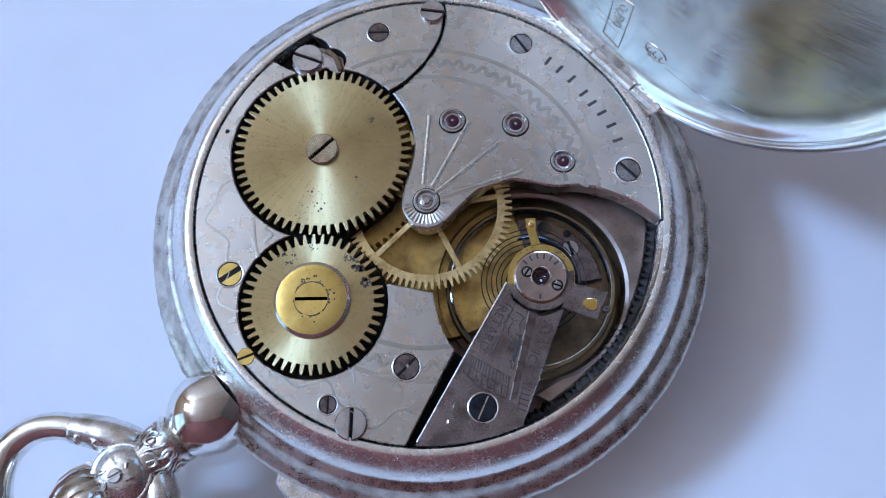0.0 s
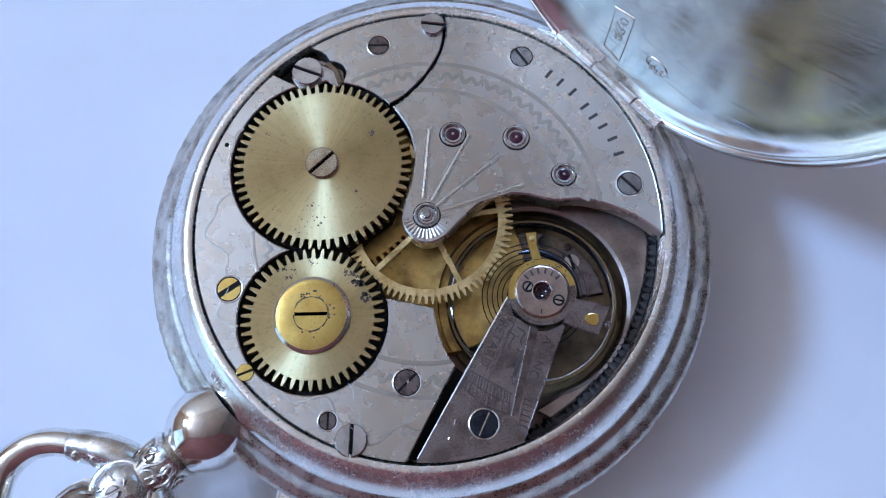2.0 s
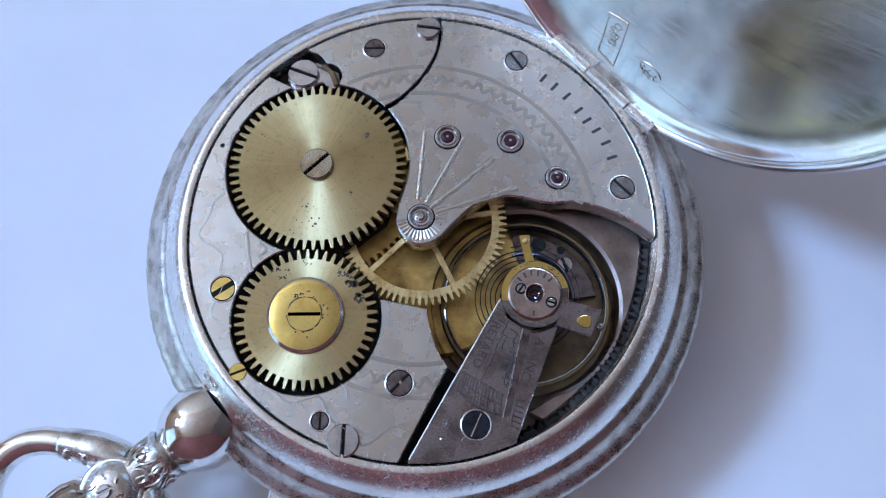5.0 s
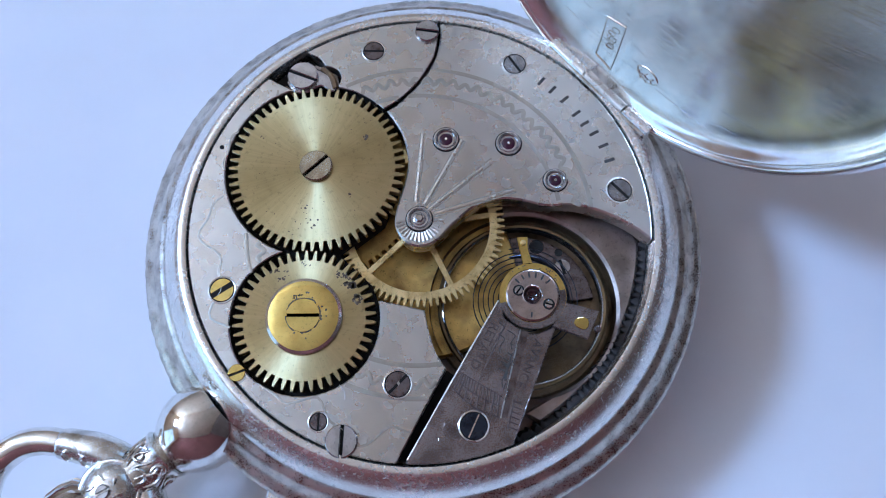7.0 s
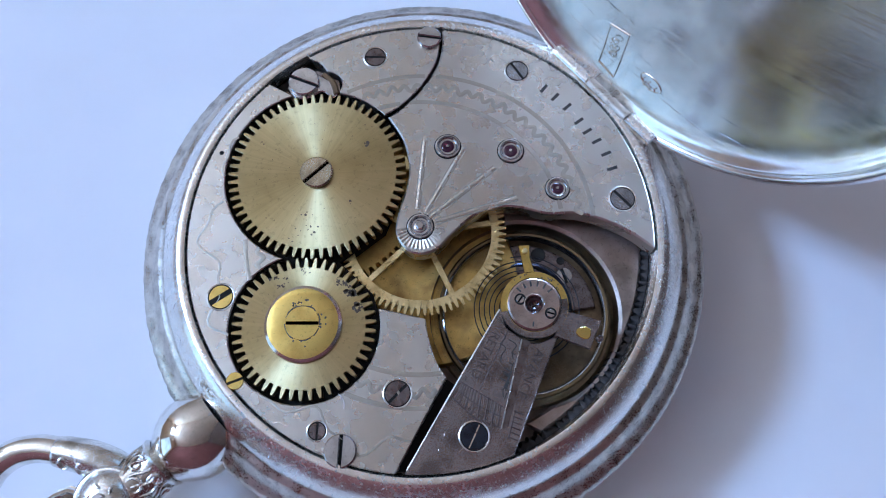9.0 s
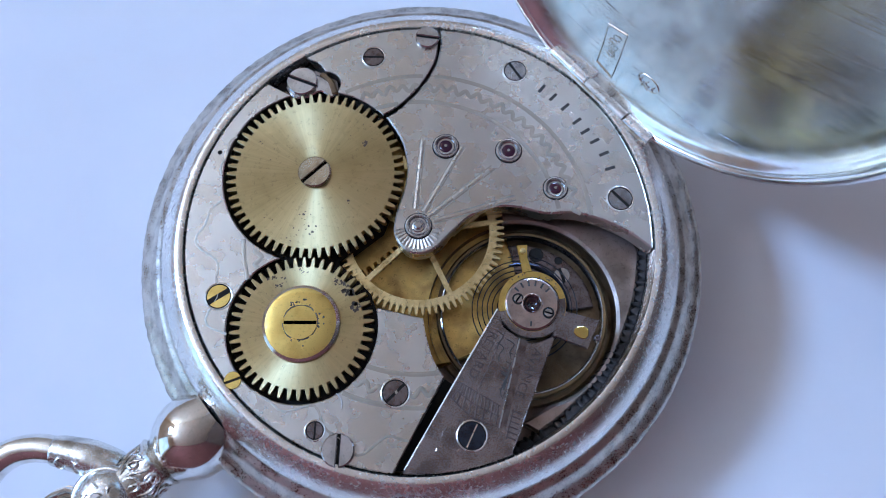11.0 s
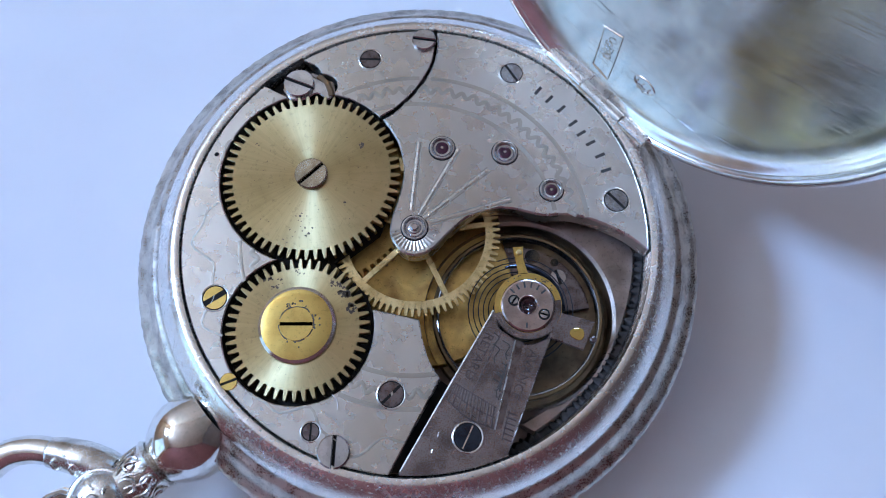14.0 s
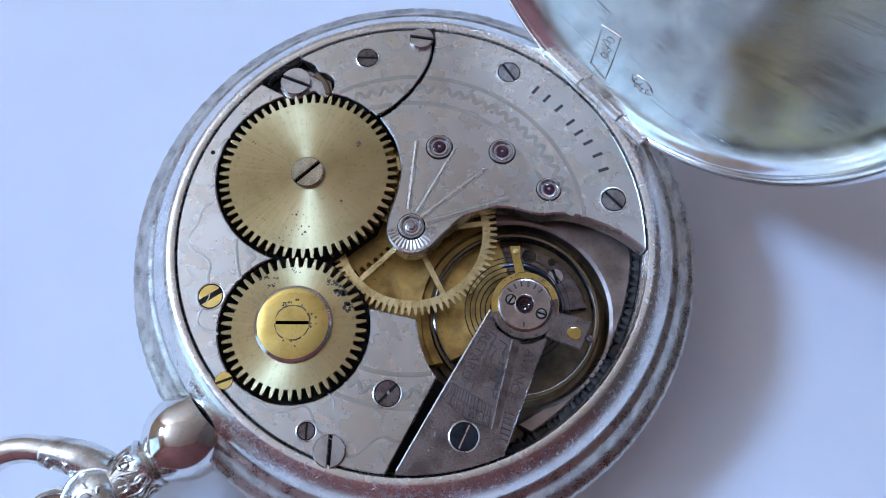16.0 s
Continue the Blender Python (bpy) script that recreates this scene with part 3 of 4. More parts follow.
    bm = bmesh.new()
    ringlets = [polar(0, 0.25, 1.55 + rnd.uniform(-0.05, 0.05), 10 * k) for k in range(37)]
    for a, b in zip(ringlets, ringlets[1:]):
        if rnd.random() < 0.8:
            ridge([a, b], 0.12, 0.655, 0.012, bm)
    for k in range(22):
        a = rnd.choice((rnd.uniform(60, 120), rnd.uniform(-20, 20), rnd.uniform(0, 360)))
        blot(bm, *polar(0, 0.25, rnd.uniform(1.55, 2.1), a), 0.12, 0.662, rnd)
    part("stain", bm, STAIN, crownw, "dark ring of dirt round the screw", smooth=0)
    # centre wheel
    out_line = gear_outline(80, 8.0, 7.32, 0)
    n = len(out_line)
    bm = ring_prism(out_line, [polar(0, 0, 6.6, 360 * i / n) for i in range(n)], -2.35, -2.0)
    for k in range(5):
        bar(5.5, 0.5, -2.33, -2.02, -67 + 72 * k, *polar(0, 0, 4.05, -67 + 72 * k), bm=bm)
    ring_prism(arc(0, 0, 1.6, 0, 354, 59), arc(0, 0, 0.6, 0, 354, 59), -2.36, -1.95, bm)
    part("centre_wheel", bm, BRASS, watch, "gilt brass train wheel with thin spokes", (*CENTRE, 0))
    part("barrel", prism(gear_outline(78, 10.4, 9.55, 0), -4.2, -3.3, 0.05), GILT, watch, "toothed brass spring barrel", (BIG[0], BIG[1], 0))
    part("gilt_plate", lathe([(0, -4.5), (8.3, -4.5), (8.5, -4.7), (8.5, -5.9)], 64), GILT, watch, "aged gilt plate below the wheel", (0.6, -3.4, 0))
    # well of the balance, the brown shelf round it and the knurled edge beside the case
    part("balance_well", lathe([(0, -5.6), (5.8, -5.6), (6.2, -5.4), (8.4, -5.35), (8.65, -5.0), (8.75, -3.6)], 96), WELL, watch, "round sunk brown well of the balance", (*BAL, 0))
    shelf = arc(0, 0, 20.9, -62, -6, 30) + [(19.0, 3.0), (7.7, 3.0)] + arc(*BAL, 8.75, 98, -78, 48) + [(8.5, -17.5)]
    part("shelf", prism(shelf, -4.6, -3.0, 0.3), PLATE, watch, "brown shelf round the balance")
    rnd = random.Random(5)
    jag = [rnd.uniform(-0.12, 0.12) for _ in range(400)]
    part("knurled_edge", lathe([(20.7, -4.9), (20.75, -3.3), (21.0, -2.9), (21.45, -2.7)], 140, -74, -6, lambda i, j: (0.13 if i % 4 < 2 else -0.13) + 1.6 * jag[i] if j < 3 else 0), BARK, watch, "dark knurled ring under the rim")
    # pallet bridge seen inside the balance
    o = arc(0, 0, 7.0, 125, 4, 20) + arc(0, 0, 4.1, 4, 125, 16)
    pb = part("pallet_bridge", prism(o, -5.5, -4.6, 0.1), DARK_STEEL, watch, "dark steel pallet bridge with screw and holes", (BAL[0], BAL[1], 0))
    screw(pb, 4.3, 3.7, -4.6, 0.78, 0.12, -75, STEEL, "bluish steel screw")
    for x, y, r in ((-1.7, 5.4, 0.6), (2.0, 5.9, 0.55), (4.1, 5.2, 0.3)):
        part("hole", lathe([(r * 1.3, -4.6), (r * 1.2, -4.52), (r, -4.56), (r * 0.8, -4.59), (0, -4.59)], 24), RECESS_SHADE, pb, "dark jewel hole", (x, y, 0))
    # click with its screw
    part("click_plate", prism([(-12.5, 15.0), (-11.4, 17.2), (-9.6, 17.75), (-7.5, 16.5), (-7.3, 14.9), (-9.5, 14.9), (-11.7, 14.4)], -1.4, -0.95), PLATE, watch, "brown floor below the click")
    part("click", prism(spline([(-12.4, 15.6), (-11.6, 16.9), (-10.2, 17.3), (-9.0, 16.6), (-8.0, 15.9), (-7.4, 14.9), (-8.0, 14.2), (-9.0, 14.95), (-10.2, 14.35), (-11.6, 14.4), (-12.4, 15.6)], 4), -0.9, -0.12, 0.12), STEEL, watch, "worn steel click beside the ratchet wheel")
    part("click_spring", tube(spline([(-12.6, 15.2, -0.6), (-12.0, 14.6, -0.55), (-11.4, 13.9, -0.4)], 5), 0.22, 6), RUST, watch, "rusty brown spring end")
    part("click_spring", tube(spline([(-8.9, 17.0, -0.6), (-8.0, 15.9, -0.3), (-7.6, 14.6, -0.25)], 5), 0.35, 6), RUST, watch, "rusty brown spring")
    part("pin_hole", lathe([(0.22, 0.0), (0.2, 0.012), (0, 0.012)], 16), RECESS_SHADE, watch, "tiny dark pin hole", (-18.57, 8.84, 0))


def screw(parent, x, y, z, r, h, angle, mat, label="", slot=0.12, deep=0.35):
    """A slotted screw: two half heads with a groove between them."""
    bm = bmesh.new()
    half = slot * r + 0.03
    for s in (0, 180):
        a = math.degrees(math.asin(half / r))
        prism(arc(0, 0, r, s + a, s + 180 - a, 20), -0.3, h, min(0.12, h * 0.35, r * 0.12), bm)
    bar(2 * r * 0.97, 2 * half, -0.3, max(h - deep, -0.2), bm=bm)
    ob = part("screw", bm, mat, parent, label, (x, y, z), (0, 0, angle))
    # slot strip coloured as shade; on the blackened screw it is bright nickel
    part("slot", bar(2 * r * 0.96, 2 * half * 0.98, -0.1, max(h - deep, 0.008) if h > 0.03 else 0.01), NICKEL_EDGE if mat == BLUED else RECESS_SHADE, ob, "dark screw slot")
    return ob


def screws():
    for x, y, r, h, angle, mat, label in (
            (-3.69, 18.39, 0.95, 0.05, -5, DARK_STEEL, "dark steel screw"), (1.75, 20.2, 1.2, 0.35, -12, STEEL, "polished steel screw"),
            (-10.75, 16.0, 1.5, 0.3, -25, STEEL, "polished steel screw"), (10.2, 15.99, 1.02, 0.05, -60, GREY_STEEL, "grey steel screw"),
            (18.84, 2.04, 1.05, 0.05, -50, GREY_STEEL, "grey steel screw"), (-2.49, -14.63, 1.05, 0.05, 42, DARK_STEEL, "dark steel screw"),
            (-7.41, -19.13, 1.4, 0.35, 85, STEEL, "polished steel screw"), (3.85, -18.5, 1.1, 0.05, 62, BLUED, "blackened steel screw with a bright slot"),
            (-18.05, -5.3, 1.05, 0.05, 30, YELLOW, "yellow brass screw"), (-9.38, -17.41, 0.68, 0.05, 85, DARK_STEEL, "dark steel screw"),
            (-16.5, -12.85, 0.75, 0.1, 18, YELLOW, "yellow brass screw")):
        sc = screw(watch, x, y, 0.0, r, h, angle, mat, label, 0.03 if mat == BLUED else 0.06 if h > 0.2 else 0.2 if r > 1 and mat == YELLOW else 0.09)
        if h < 0.1:
            part("counterbore", lathe([(r + 0.09, 0.0), (r + 0.1, 0.02), (r + 0.16, 0.035), (r + 0.24, 0.0)], 40), NICKEL, sc, "bright rim round the screw", (0, 0, 0.005))
            part("gap", lathe([(r - 0.05, 0.014), (r + 0.1, 0.014)], 40), RECESS_SHADE, sc, "dark gap round the screw", (0, 0, 0))


def jewel(x, y, r, pin=False):
    j = part("jewel_setting", lathe([(r, -0.1), (r, 0.1), (r * 0.95, 0.19), (r * 0.86, 0.2), (r * 0.8, 0.05), (r * 0.72, 0.12), (r * 0.66, 0.04), (r * 0.5, 0.03)], 48), STEEL, watch, "polished ring set in the bridge", (x, y, 0.02))
    part("gap", lathe([(r * 1.08, 0.004), (r * 0.99, 0.006)], 48), RECESS_SHADE, j, "dark gap round the setting", (0, 0, -0.015))
    part("jewel", lathe([(r * 0.52, 0.03), (r * 0.46, 0.09), (r * 0.3, 0.13), (r * 0.2, 0.1), (0, 0.06)], 32), STEEL if pin else RUBY, j, "steel pivot" if pin else "dark red ruby")
    if pin:
        part("pivot", lathe([(0.42, 0.1), (0.42, 0.3), (0.3, 0.38), (0, 0.38)], 6), STEEL, j, "polished steel pivot")
    else:
        part("pivot", lathe([(0.16, 0.05), (0.14, 0.2), (0, 0.22)], 12), STEEL, j, "tiny steel pivot", (0, 0, 0))
    return j


def balance():
    wheel = part("balance_wheel", lathe([(7.36, -3.3), (7.45, -3.22), (7.55, -3.27), (7.55, -4.2), (7.36, -4.2), (7.36, -3.3)], 128), GREY_STEEL, watch, "oscillating balance wheel with a steel and brass rim", (*BAL, 0))
    part("rim", lathe([(7.56, -3.4), (7.8, -3.35), (7.95, -3.5), (7.95, -4.15), (7.56, -4.2)], 128), BRONZE, wheel, "dark brass outer rim")
    part("arm", bar(14.5, 0.8, -4.1, -3.7), BRONZE, wheel, "flat brass arm")
    for k in range(14):
        a = 360 * k / 14 + 12
        bm2 = tube([(*polar(0, 0, 7.85, a), -3.75), (*polar(0, 0, 8.35, a), -3.75)], 0.3, 10)
        part("screw", bm2, BRONZE, wheel, "tiny brass rim screw")
    part("staff", lathe([(0.5, -1.0), (0.7, -1.2), (0.7, -4.5), (0, -4.5)], 24), STEEL, wheel, "steel staff")
    pts = []
    for i in range(280):
        pts.append((*polar(0, 0, 1.2 + 3.8 * i / 279, i * 10.7), -1.6))
    spring = part("hairspring", tube(pts, 0.055, 5), BLUED, watch, "thin dark steel hairspring", (*BAL, 0))
    # coil and its black shadow drawn together as one thick tube
    part("overcoil", tube([(*polar(0, 0, 4.05 - 0.004 * k, 105 - 4.2 * k), -1.0 - 0.03 * k) for k in range(27)], [0.1 + 0.2 * min(1, k / 9) for k in range(27)], 8), BLUED, watch, "outer coil of the hairspring, thickened to hold its shadow", (*BAL, 0))
    return wheel, spring


def cock():
    o = [(-2.05, -21.1), (6.85, -7.6)] + spline([(6.85, -7.6), (7.4, -9.6), (8.6, -10.6), (9.9, -10.9), (11.4, -10.4)], 4) + [(11.55, -10.6), (7.15, -20.0)] + arc(0, 0, R_EDGE, -70.3, -95.4, 12)
    # darker than the bridges only by the reflection in its colour
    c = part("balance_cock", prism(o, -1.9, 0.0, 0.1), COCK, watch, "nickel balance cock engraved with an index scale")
    # raised index sector; a flat strip holds the sloping channel's dark reflection
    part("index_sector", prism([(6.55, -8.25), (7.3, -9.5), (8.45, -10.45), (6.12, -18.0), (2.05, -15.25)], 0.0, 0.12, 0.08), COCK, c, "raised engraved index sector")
    part("channel", prism([(8.62, -10.5), (9.2, -10.75), (6.75, -17.9), (6.22, -18.0)], 0.0, 0.012), DARK_STEEL, c, "flat strip coloured as the channel's dark reflection")
    lettering("RETARD", 1.2, LETTER, c, "word", (5.2, -11.75), -120, 0.135, "engraved lettering")
    lettering("AVANCE", 1.15, LETTER, c, "word", (9.0, -13.5), -117, 0.014, "engraved lettering")
    bm = bmesh.new()
    # two rows of index blocks between three curved lines, and the line beside the word
    lines = []
    for s in (0.0, 0.5, 1.0):
        lines.append(spline([(3.0 - 0.75 * s, -13.95 - 1.3 * s), (4.45 - 0.55 * s, -14.9 - 2.0 * s), (6.4 - 0.35 * s, -16.2 - 1.7 * s)], 8))
    for ln in lines:
        ridge(ln, 0.1, 0.121, 0.012, bm)
    for k in range(1, 16):
        for row in (0, 1):
            if row == 0 or k % 2:
                ridge([lines[row][k], lines[row + 1][k]], 0.13, 0.121, 0.012, bm)
    ridge([(7.35, -9.7), (4.45, -14.9)], 0.1, 0.121, 0.012, bm)
    for k in range(6):
        ridge([(7.35 - 0.13 * k, -16.6 - 0.42 * k), (8.15 - 0.13 * k, -16.95 - 0.42 * k)], 0.12, 0.002, 0.012, bm)
    ridge([(7.5, -16.5), (6.7, -18.9)], 0.1, 0.002, 0.012, bm)
    part("index_scale", bm, LETTER, c, "dark engraved index marks", smooth=0)
    # lighter nickel strips stand for the highlights on the two edges
    part("edge_highlight", ridge([(-1.9, -21.0), (2.4, -14.4), (6.8, -7.75)], 0.22, -0.04, 0.06, bmesh.new()), NICKEL, c, "lighter strip as the highlight on the cock's edge", smooth=0)
    part("edge_highlight", ridge([(8.5, -10.5), (6.15, -18.0)], 0.14, 0.08, 0.06, bmesh.new()), NICKEL, c, "lighter strip as the highlight on the sector's edge", smooth=0)
    part("collar", ring_prism(arc(9.8, -7.55, 2.98, 190, 368, 40), arc(9.8, -7.55, 2.43, 190, 368, 40), -0.3, 0.26), COCK, c, "nickel collar below the cap, coloured as a dark reflection")
    rnd = random.Random(21)
    bm = bmesh.new()
    for k in range(13):
        x, y = 6.9 + rnd.uniform(-0.6, 0.7), -13.2 + rnd.uniform(-2.4, 2.2)
        a = 70 + rnd.uniform(-30, 30)
        leaf = spline([(x, y), (x + 0.5 * math.cos(radians(a)), y + 0.6 * math.sin(radians(a))), (x + 0.4 + 0.6 * math.cos(radians(a)), y + 1.2 * math.sin(radians(a))), (x + 1.0 * math.cos(radians(a)) - 0.2, y + 1.7 * math.sin(radians(a)))], 4)
        ridge(leaf, 0.1, 0.121, 0.02, bm, [(6.7, -8.6), (8.3, -10.5), (6.1, -17.6), (4.7, -15.6)])
    part("leaf_engraving", bm, ENGRAVED, c, "engraved leaf scrolls", smooth=0)
    bm = bmesh.new()
    for k in range(3):
        ridge([(2.2 + 1.7 * k + 0.85 * math.cos(radians(a)), -18.4 - 0.5 * k + 0.7 * math.sin(radians(a))) for a in range(0, 190, 15)], 0.14, 0.002, 0.02, bm)
    part("engraving", bm, COCK, c, "chased scallops", smooth=0)
    cap = part("cock_cap", lathe([(0.72, 0.25), (0.76, 0.48), (0.84, 0.55), (0.95, 0.52), (2.2, 0.52), (2.35, 0.42), (2.42, 0.1), (2.42, -0.6)], 72), CAP, c, "polished round cap with a ruby", (9.8, -7.55, 0), smooth=9)
    part("jewel", lathe([(0.74, 0.4), (0.6, 0.3), (0.45, 0.3), (0.3, 0.2), (0, 0.1)], 32), GARNET, cap, "dark red ruby")
    for x, y, a in ((-1.2, 0.5, 50), (1.35, -0.9, -20)):
        cs = screw(cap, x, y, 0.52, 0.36, 0.08, a, STEEL, "tiny steel screw", 0.1, 0.06)
        cs.matrix_basis = pose(x * MM, y * MM, 0.52 * MM, 0, 0, a)
        part("screw_seat", lathe([(0.34, 0.53), (0.5, 0.535), (0.52, 0.52)], 24), RECESS_SHADE, cap, "dark seat of the screw", (x, y, 0))
    # serial number round the cap, as plain bars
    for k in range(6):
        a = 38 + 19 * k
        part("engraved_bar", bar(0.5, 0.16, 0.52, 0.535, 0), ENGRAVED, cap, "dark engraved bar", (*polar(0, 0, 1.85, a), 0), (0, 0, a), smooth=0)
    part("engraved_bar", bar(0.45, 0.14, 0.52, 0.535, 0), ENGRAVED, cap, "dark engraved bar", (*polar(0, 0, 1.8, 262), 0), (0, 0, 262), smooth=0)
    # regulator: brass ring with a pointer, steel stud arm
    reg = ring_prism(arc(0, 0, 2.98, 0, 354, 59), arc(0, 0, 2.43, 0, 354, 59), -0.1, 0.2)
    prism([(-0.6, 2.85), (0.25, 2.9), (-0.05, 4.3), (0.0, 5.5), (-0.95, 5.5), (-0.8, 4.3)], -0.1, 0.2, 0.05, reg)
    rg = part("regulator", reg, YELLOW, watch, "brass regulator ring with a short pointer", (9.85, -7.5, 0))
    part("pin", lathe([(0.28, 0.2), (0.25, 0.42), (0, 0.5)], 12), BRASS, rg, "tiny brass pin", (-0.45, 4.9, 0))
    bm = bmesh.new()
    for k in range(14):
        a = rnd.uniform(20, 150)
        blot(bm, *polar(0, 0, rnd.uniform(2.5, 2.9), a), 0.08, 0.226, rnd)
    part("stain", bm, STAIN, rg, "dark specks", smooth=0)
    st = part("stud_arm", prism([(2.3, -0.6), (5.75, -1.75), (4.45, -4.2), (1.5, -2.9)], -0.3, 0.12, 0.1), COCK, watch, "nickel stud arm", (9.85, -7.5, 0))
    part("stud", prism([polar(4.05, -2.75, 0.6 * (1 + 0.14 * math.sin(k * 1.3 + 0.6)), 30 * k) for k in range(12)], 0.1, 0.2, 0.05), YELLOW, st, "worn brass stud")
    part("pin", lathe([(0.3, -0.6), (0.3, 0.0), (0.2, 0.08), (0, 0.08)], 16), DARK_STEEL, st, "small dark pin", (5.45, -3.3, 0))
    return c


def on_axis(along, side, z):
    """A point beside the stem's axis."""
    a = radians(218.5)
    return (along * math.cos(a) + side * math.sin(a), along * math.sin(a) - side * math.cos(a), z)


def on_stem(along, around, r):
    """A point on a round bar about the stem's axis; around is counted from the top."""
    return on_axis(along, r * math.sin(radians(around)), -4.6 + r * math.cos(radians(around)))


def curl(parent, along, around, size, start, sweep, radius, thick, name="scroll"):
    """One chased C-scroll that lies on the stem."""
    pts, rad = [], []
    n = 16
    for t in range(n + 1):
        k = t / n
        r = size * (1 - 0.75 * k)
        a = radians(start + sweep * k)
        pts.append(on_stem(along + r * math.cos(a), around + math.degrees(r * math.sin(a) / radius), radius - 0.02))
        rad.append(thick * (0.35 + 0.65 * math.sin(math.pi * min(1, k + 0.12))))
    part(name, tube(pts, rad, 6), SILVER, parent, "", smooth=60)


def stem():
    """Pendant, sleeve, winding crown and bow, all along one axis."""
    turn = (0, 90, 218.5)
    base = (0, 0, -4.6)
    part("pendant", lathe([(3.2, 24.3), (3.6, 25.3), (3.85, 26.3), (3.9, 27.2), (3.75, 28.2), (3.3, 29.1), (2.75, 29.9), (2.2, 30.5)], 64), POLISHED, watch, "polished silver pendant collar", on_axis(0, -0.25, -4.6), turn, 60)
    sleeve = part("sleeve", lathe([(2.2, 30.4), (2.55, 30.7), (2.35, 31.2), (2.3, 32.0), (2.4, 33.0), (2.6, 34.0), (2.75, 35.0), (2.7, 36.2), (2.3, 37.2), (1.0, 37.6)], 96), SILVER, watch, "silver sleeve with chased scrolls", base, turn, 60)
    holder = tagged(new("scrollwork"), "raised chased scrolls on the sleeve")
    holder.parent = watch
    rnd = random.Random(4)
    for al, ar, sz, st, sw in ((31.6, -35, 0.75, 0, 420), (32.0, 20, 0.8, 180, -420), (33.2, -15, 0.9, 40, 430), (33.5, 48, 0.85, 250, -430), (32.6, 70, 0.7, 120, 400), (33.4, -62, 0.8, 300, 400), (31.5, 55, 0.55, 0, -400), (34.6, -50, 0.7, 90, -420), (34.7, 60, 0.7, 20, 420), (31.7, -75, 0.6, 0, 400)):
        curl(holder, al, ar, sz, st, sw, 2.4, 0.19)
    for k in range(9):
        ar = -80 + 20 * k
        pts = [on_stem(30.9 + 0.5 * t, ar + 9 * math.sin(t * 0.9 + k), 2.38) for t in range(8)]
        part("leaf", tube(pts, [0.06, 0.12, 0.16, 0.16, 0.15, 0.12, 0.08, 0.05], 6), SILVER, holder, smooth=60)
    part("winding_crown", lathe([(0.8, 37.0), (2.6, 37.3), (3.4, 37.9), (3.85, 39.0), (3.9, 40.2), (3.5, 41.4), (2.6, 42.4), (1.4, 42.9), (0, 43.0)], 176, wave=lambda i, j: (0.25 if i % 8 < 4 else -0.25) if 1 < j < 7 else 0), POLISHED, watch, "fluted silver winding crown", base, turn, 40)
    boss = part("boss", lathe([(0, 1.1), (1.0, 1.05), (1.7, 0.85), (2.2, 0.5), (2.5, 0.1), (2.6, 0.12), (2.85, 0.02), (2.95, -0.4), (2.95, -2.8)], 64), SILVER, watch, "round silver boss on the sleeve", (*on_axis(35.8, 0.2, 0)[:2], -2.6), (0, 0, 0), 60)
    screw(boss, 0, 0, 1.05, 0.62, 0.35, 25, STEEL, "small steel screw")
    for k in range(6):
        a = 30 + 60 * k
        pts = [(*polar(0, 0, 1.0 + 0.22 * t, a + 22 * math.sin(t * 0.9)), 1.08 - 0.10 * t - 0.018 * t * t) for t in range(7)]
        part("scroll", tube(pts, [0.08, 0.2, 0.26, 0.24, 0.2, 0.14, 0.06], 6), SILVER, boss, smooth=60)
    # bow: a drawn ring that springs from two chased ends
    for s in (1, -1):
        ends = [on_axis(33.9, 1.8 * s, -4.2), on_axis(35.0, 4.0 * s, -4.0), on_axis(36.5, 6.1 * s, -4.0), on_axis(37.2, 6.9 * s, -4.0)]
        be = part("bow_end", tube(spline(ends, 5), [1.5, 1.55, 1.6, 1.6, 1.6, 1.6, 1.58, 1.55, 1.5, 1.48, 1.45, 1.42, 1.4, 1.38, 1.36, 1.3], 18), SILVER, watch, "chased silver end of the bow", smooth=60)
        p, q = Vector(ends[0]), Vector(ends[3])
        d = (q - p).normalized()
        side = d.cross(Vector((0, 0, 1)))
        for k in range(7):
            c0 = p + (q - p) * (0.16 + 0.10 * k)
            pts, rad = [], []
            for t in range(12):
                r, a = 0.62 * (1 - 0.06 * t), 0.55 * t + k * 1.6
                lat = -0.6 + 0.6 * (k % 3) + r * math.sin(a)
                lat = max(-1.15, min(1.15, lat))
                pts.append(tuple(c0 + d * r * math.cos(a) + side * lat + Vector((0, 0, math.sqrt(1.46 ** 2 - lat * lat)))))
                rad.append(0.06 + 0.1 * math.sin(math.pi * (t + 0.5) / 12))
            part("scroll", tube(pts, rad, 6), SILVER, be, smooth=60)
    half = [on_axis(a, b, -4.0) for a, b in ((36.9, 6.6), (38.3, 8.2), (40.2, 9.3), (42.4, 9.4), (44.4, 8.4), (45.9, 6.6), (46.9, 4.0), (47.3, 0))]
    other = [on_axis(a, -b, -4.0) for a, b in ((46.9, 4.0), (45.9, 6.6), (44.4, 8.4), (42.4, 9.4), (40.2, 9.3), (38.3, 8.2), (36.9, 6.6))]
    path = spline(half + other, 6)
    part("bow", tube(path, [1.2 + 0.25 * math.sin(math.pi * i / (len(path) - 1)) for i in range(len(path))], 18), POLISHED, watch, "polished silver bow ring", smooth=60)


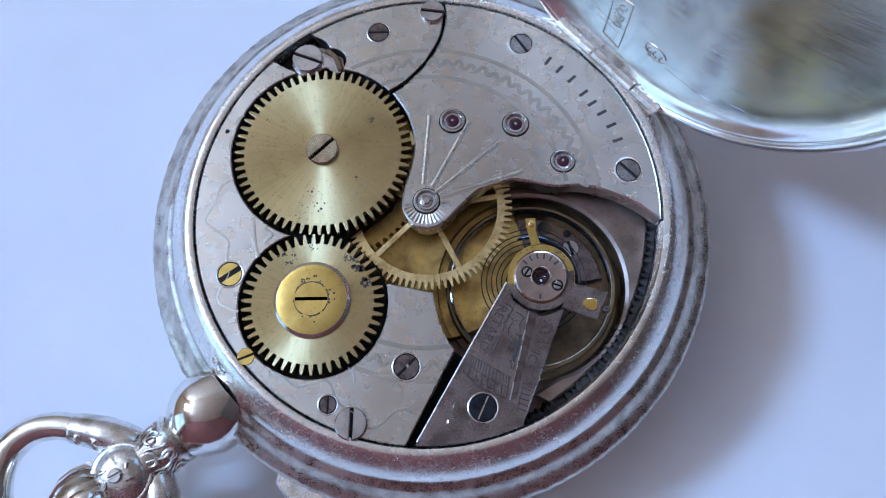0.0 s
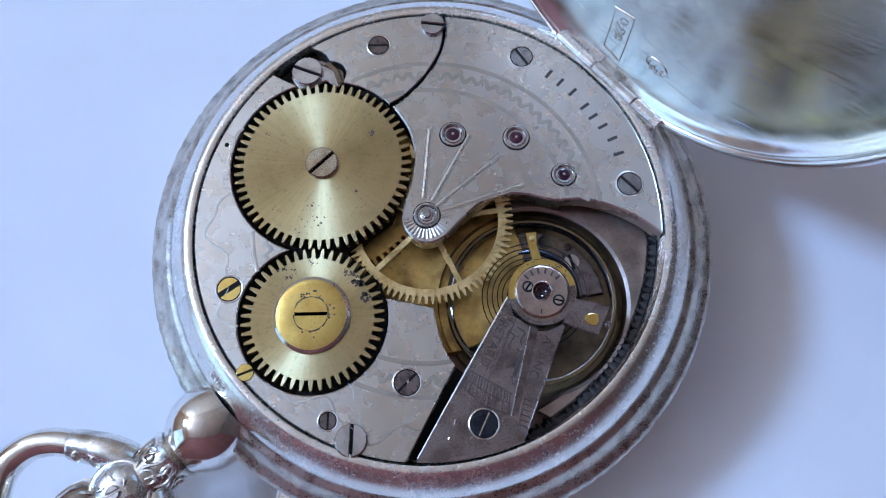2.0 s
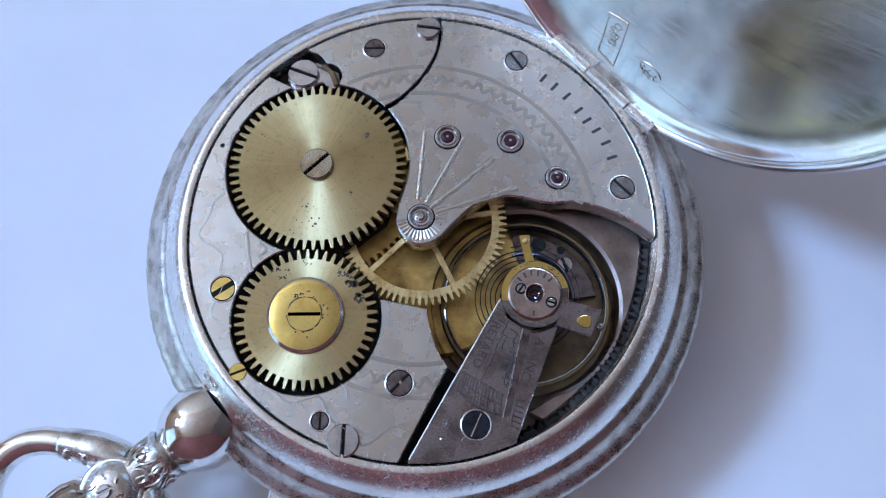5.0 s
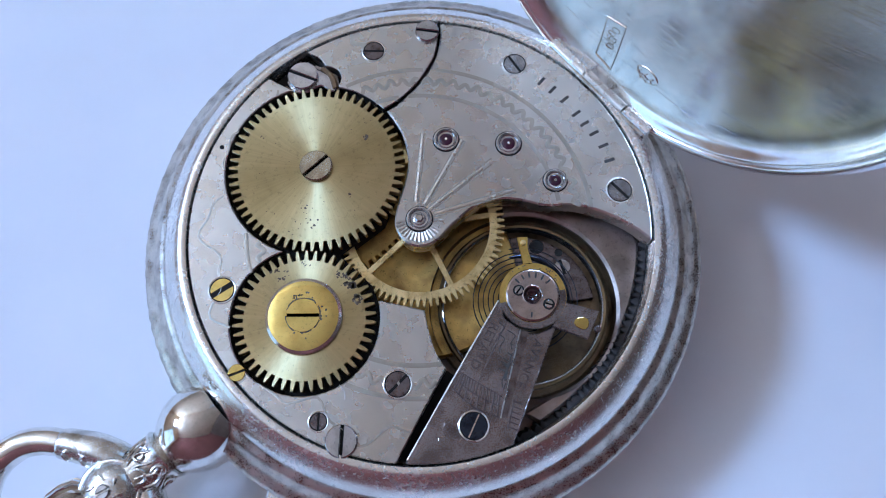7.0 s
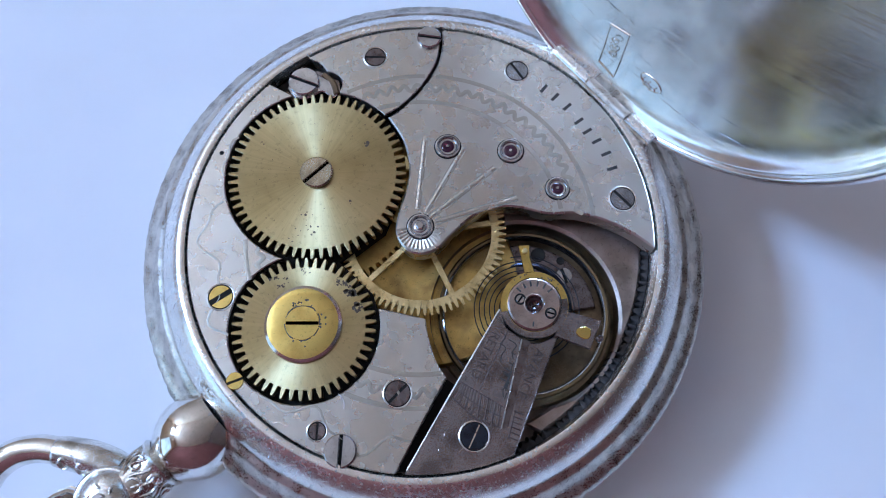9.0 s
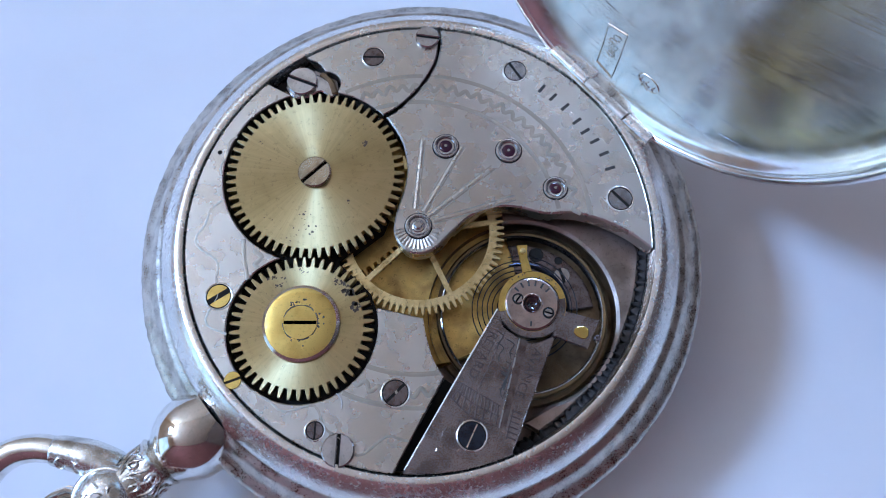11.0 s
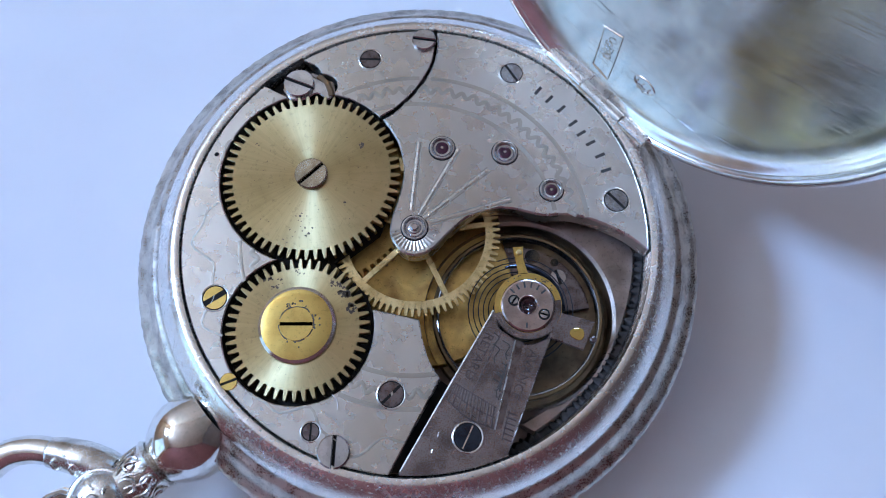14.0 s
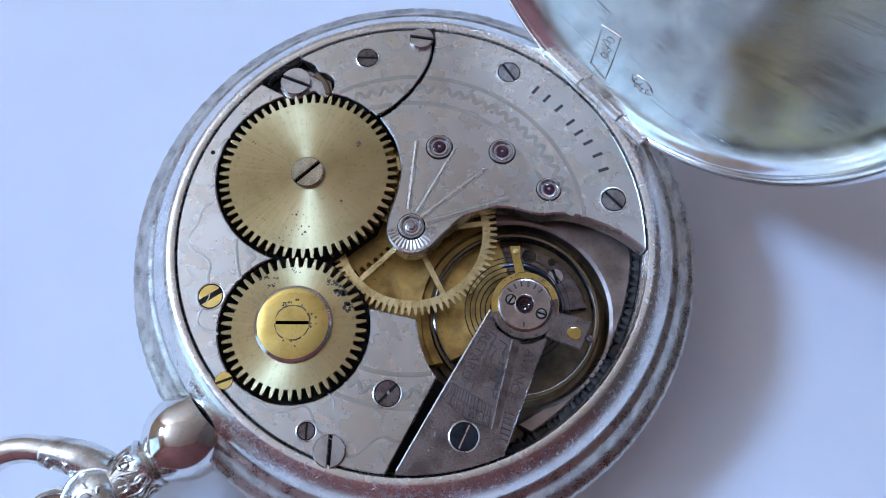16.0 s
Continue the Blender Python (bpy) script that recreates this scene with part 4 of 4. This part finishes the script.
def hinge():
    phi = radians(38.0)
    u, v = Vector((math.cos(phi), math.sin(phi), 0)), Vector((-math.sin(phi), math.cos(phi), 0))
    c = u * 22.35 + Vector((0, 0, -0.2))
    for a, b, mat in ((1.0, 5.6, RIM), (-4.3, 0.8, SILVER_DULL), (-7.6, -4.5, RIM)):
        part("hinge_knuckle", tube([tuple(c + v * (a + (b - a) * k / 6)) for k in range(7)], 0.64, 14), mat, watch, "worn silver hinge knuckle", smooth=50)
    bm = tube([tuple(u * 21.75 + Vector((0, 0, -0.1)) + v * t) for t in (-7.4, -4, 0, 5.4)], 0.28, 8)
    part("hinge_strip", bm, SILVER, watch, "thin silver strip along the hinge", smooth=50)


def small_marks():
    lint = tagged(new("lint_fibre"), "short white lint fibre lying on the nickel bridge", "lint")
    lint.location = (-7.3 * MM, -14.9 * MM, TOP)
    part("fibre", tube(spline([(-0.25, 0.5, 0.06), (0.1, 0.1, 0.1), (0.25, -0.4, 0.12), (0.2, -0.8, 0.06)], 5), 0.05, 6), LINT, lint)
    rnd = random.Random(17)
    for k in range(26):
        x, y = rnd.choice(((rnd.uniform(-8, 0), rnd.uniform(-20, -12)), (rnd.uniform(2, 18), rnd.uniform(3, 15)), (rnd.uniform(0, 7), rnd.uniform(-20, -15)), (rnd.uniform(-20, -17.5), rnd.uniform(-6, 6))))
        if math.hypot(x, y) > 20:
            continue
        part("scratch", ridge([(0, 0), (rnd.uniform(-0.4, 0.4), rnd.uniform(-0.4, 0.4))], 0.05, 0.004, 0.012, bmesh.new()), NICKEL_EDGE, watch, "tiny bright scratch", (x, y, 0.0), smooth=0)
    # scratches and grime on the sloping rim
    slope = [(22.35, 0.05), (22.8, -0.28), (23.35, -0.75), (23.85, -1.25), (24.25, -1.75)]
    for mat, n, thick in ((CHASED, 60, 0.022), (NICKEL_EDGE, 45, 0.02)):
        bm = bmesh.new()
        for k in range(n):
            a0, r0, turn, l = rnd.gauss(228, 50), rnd.uniform(22.5, 24.0), rnd.uniform(0, 2 * math.pi), rnd.uniform(0.15, 0.8)
            pts = []
            for t in range(5):
                r = min(max(r0 + l * (t / 4 - 0.5) * math.cos(turn), 22.4), 24.2)
                a = a0 + math.degrees(l * (t / 4 - 0.5) * math.sin(turn) / r0)
                z = next(za + (zb - za) * (r - ra) / (rb - ra) for (ra, za), (rb, zb) in zip(slope, slope[1:]) if ra <= r <= rb)
                pts.append((*polar(0, 0, r, a), z - thick * 0.4))
            tube(pts, thick, 4, bm)
        part("rim_scratch", bm, mat, watch, "fine scratches on the rim", smooth=0)
    # thumb catch of the front cover, punch marks and a scratch on the rim
    part("cover_catch", prism([polar(0, 0, r, a) for r, a in ((26.6, 236), (28.2, 237), (28.9, 240), (29.0, 245), (28.6, 249), (26.6, 251))], -7.0, -5.6, 0.25), SILVER, watch, "small silver thumb catch")
    for x, y, z, a, n in ((-0.1, -23.1, -0.72, 0, 4), (-19.1, -13.4, -0.78, 215, 4)):
        bm = bmesh.new()
        bar(1.9, 0.85, -0.3, 0.03, 0, bm=bm)
        for k in range(n):
            bar(0.5, 0.12, 0.02, 0.1, 35 + 60 * k, -0.6 + 0.4 * k, 0, bm=bm)
        q = math.degrees(math.atan2(y, x))
        m = part("punch_mark", bm, SILVER, watch, "small punched hallmark on the rim", (x, y, z))
        m.matrix_basis = pose(x * MM, y * MM, z * MM, 0, 0, q) @ pose(0, 0, 0, 0, 45, 0) @ pose(0, 0, 0, 0, 0, 90)


case()
lid()
movement()
screws()
for x, y, r in ((2.98, 8.25, 1.2), (8.9, 7.45, 1.2), (12.95, 3.4, 1.1), (0.06, 0.37, 1.2)):
    jewel(x, y, r, x < 1)
wheel, spring = balance()
cock()
stem()
hinge()
small_marks()


def motions():
    """The balance swings five beats a second; its spring breathes with it."""
    rows_w, rows_s = [], []
    for i in range(16 * FPS + 1):
        t = i / FPS
        s = math.sin(2 * math.pi * 2.5 * t + 0.6)
        rows_w.append((t, pose(BAL[0] * MM, BAL[1] * MM, 0, 0, 0, 110 * s)))
        rows_s.append((t, pose(BAL[0] * MM, BAL[1] * MM, 0, 0, 0, 7 * s)))
    walk(wheel, rows_w)
    walk(spring, rows_s)


motions()
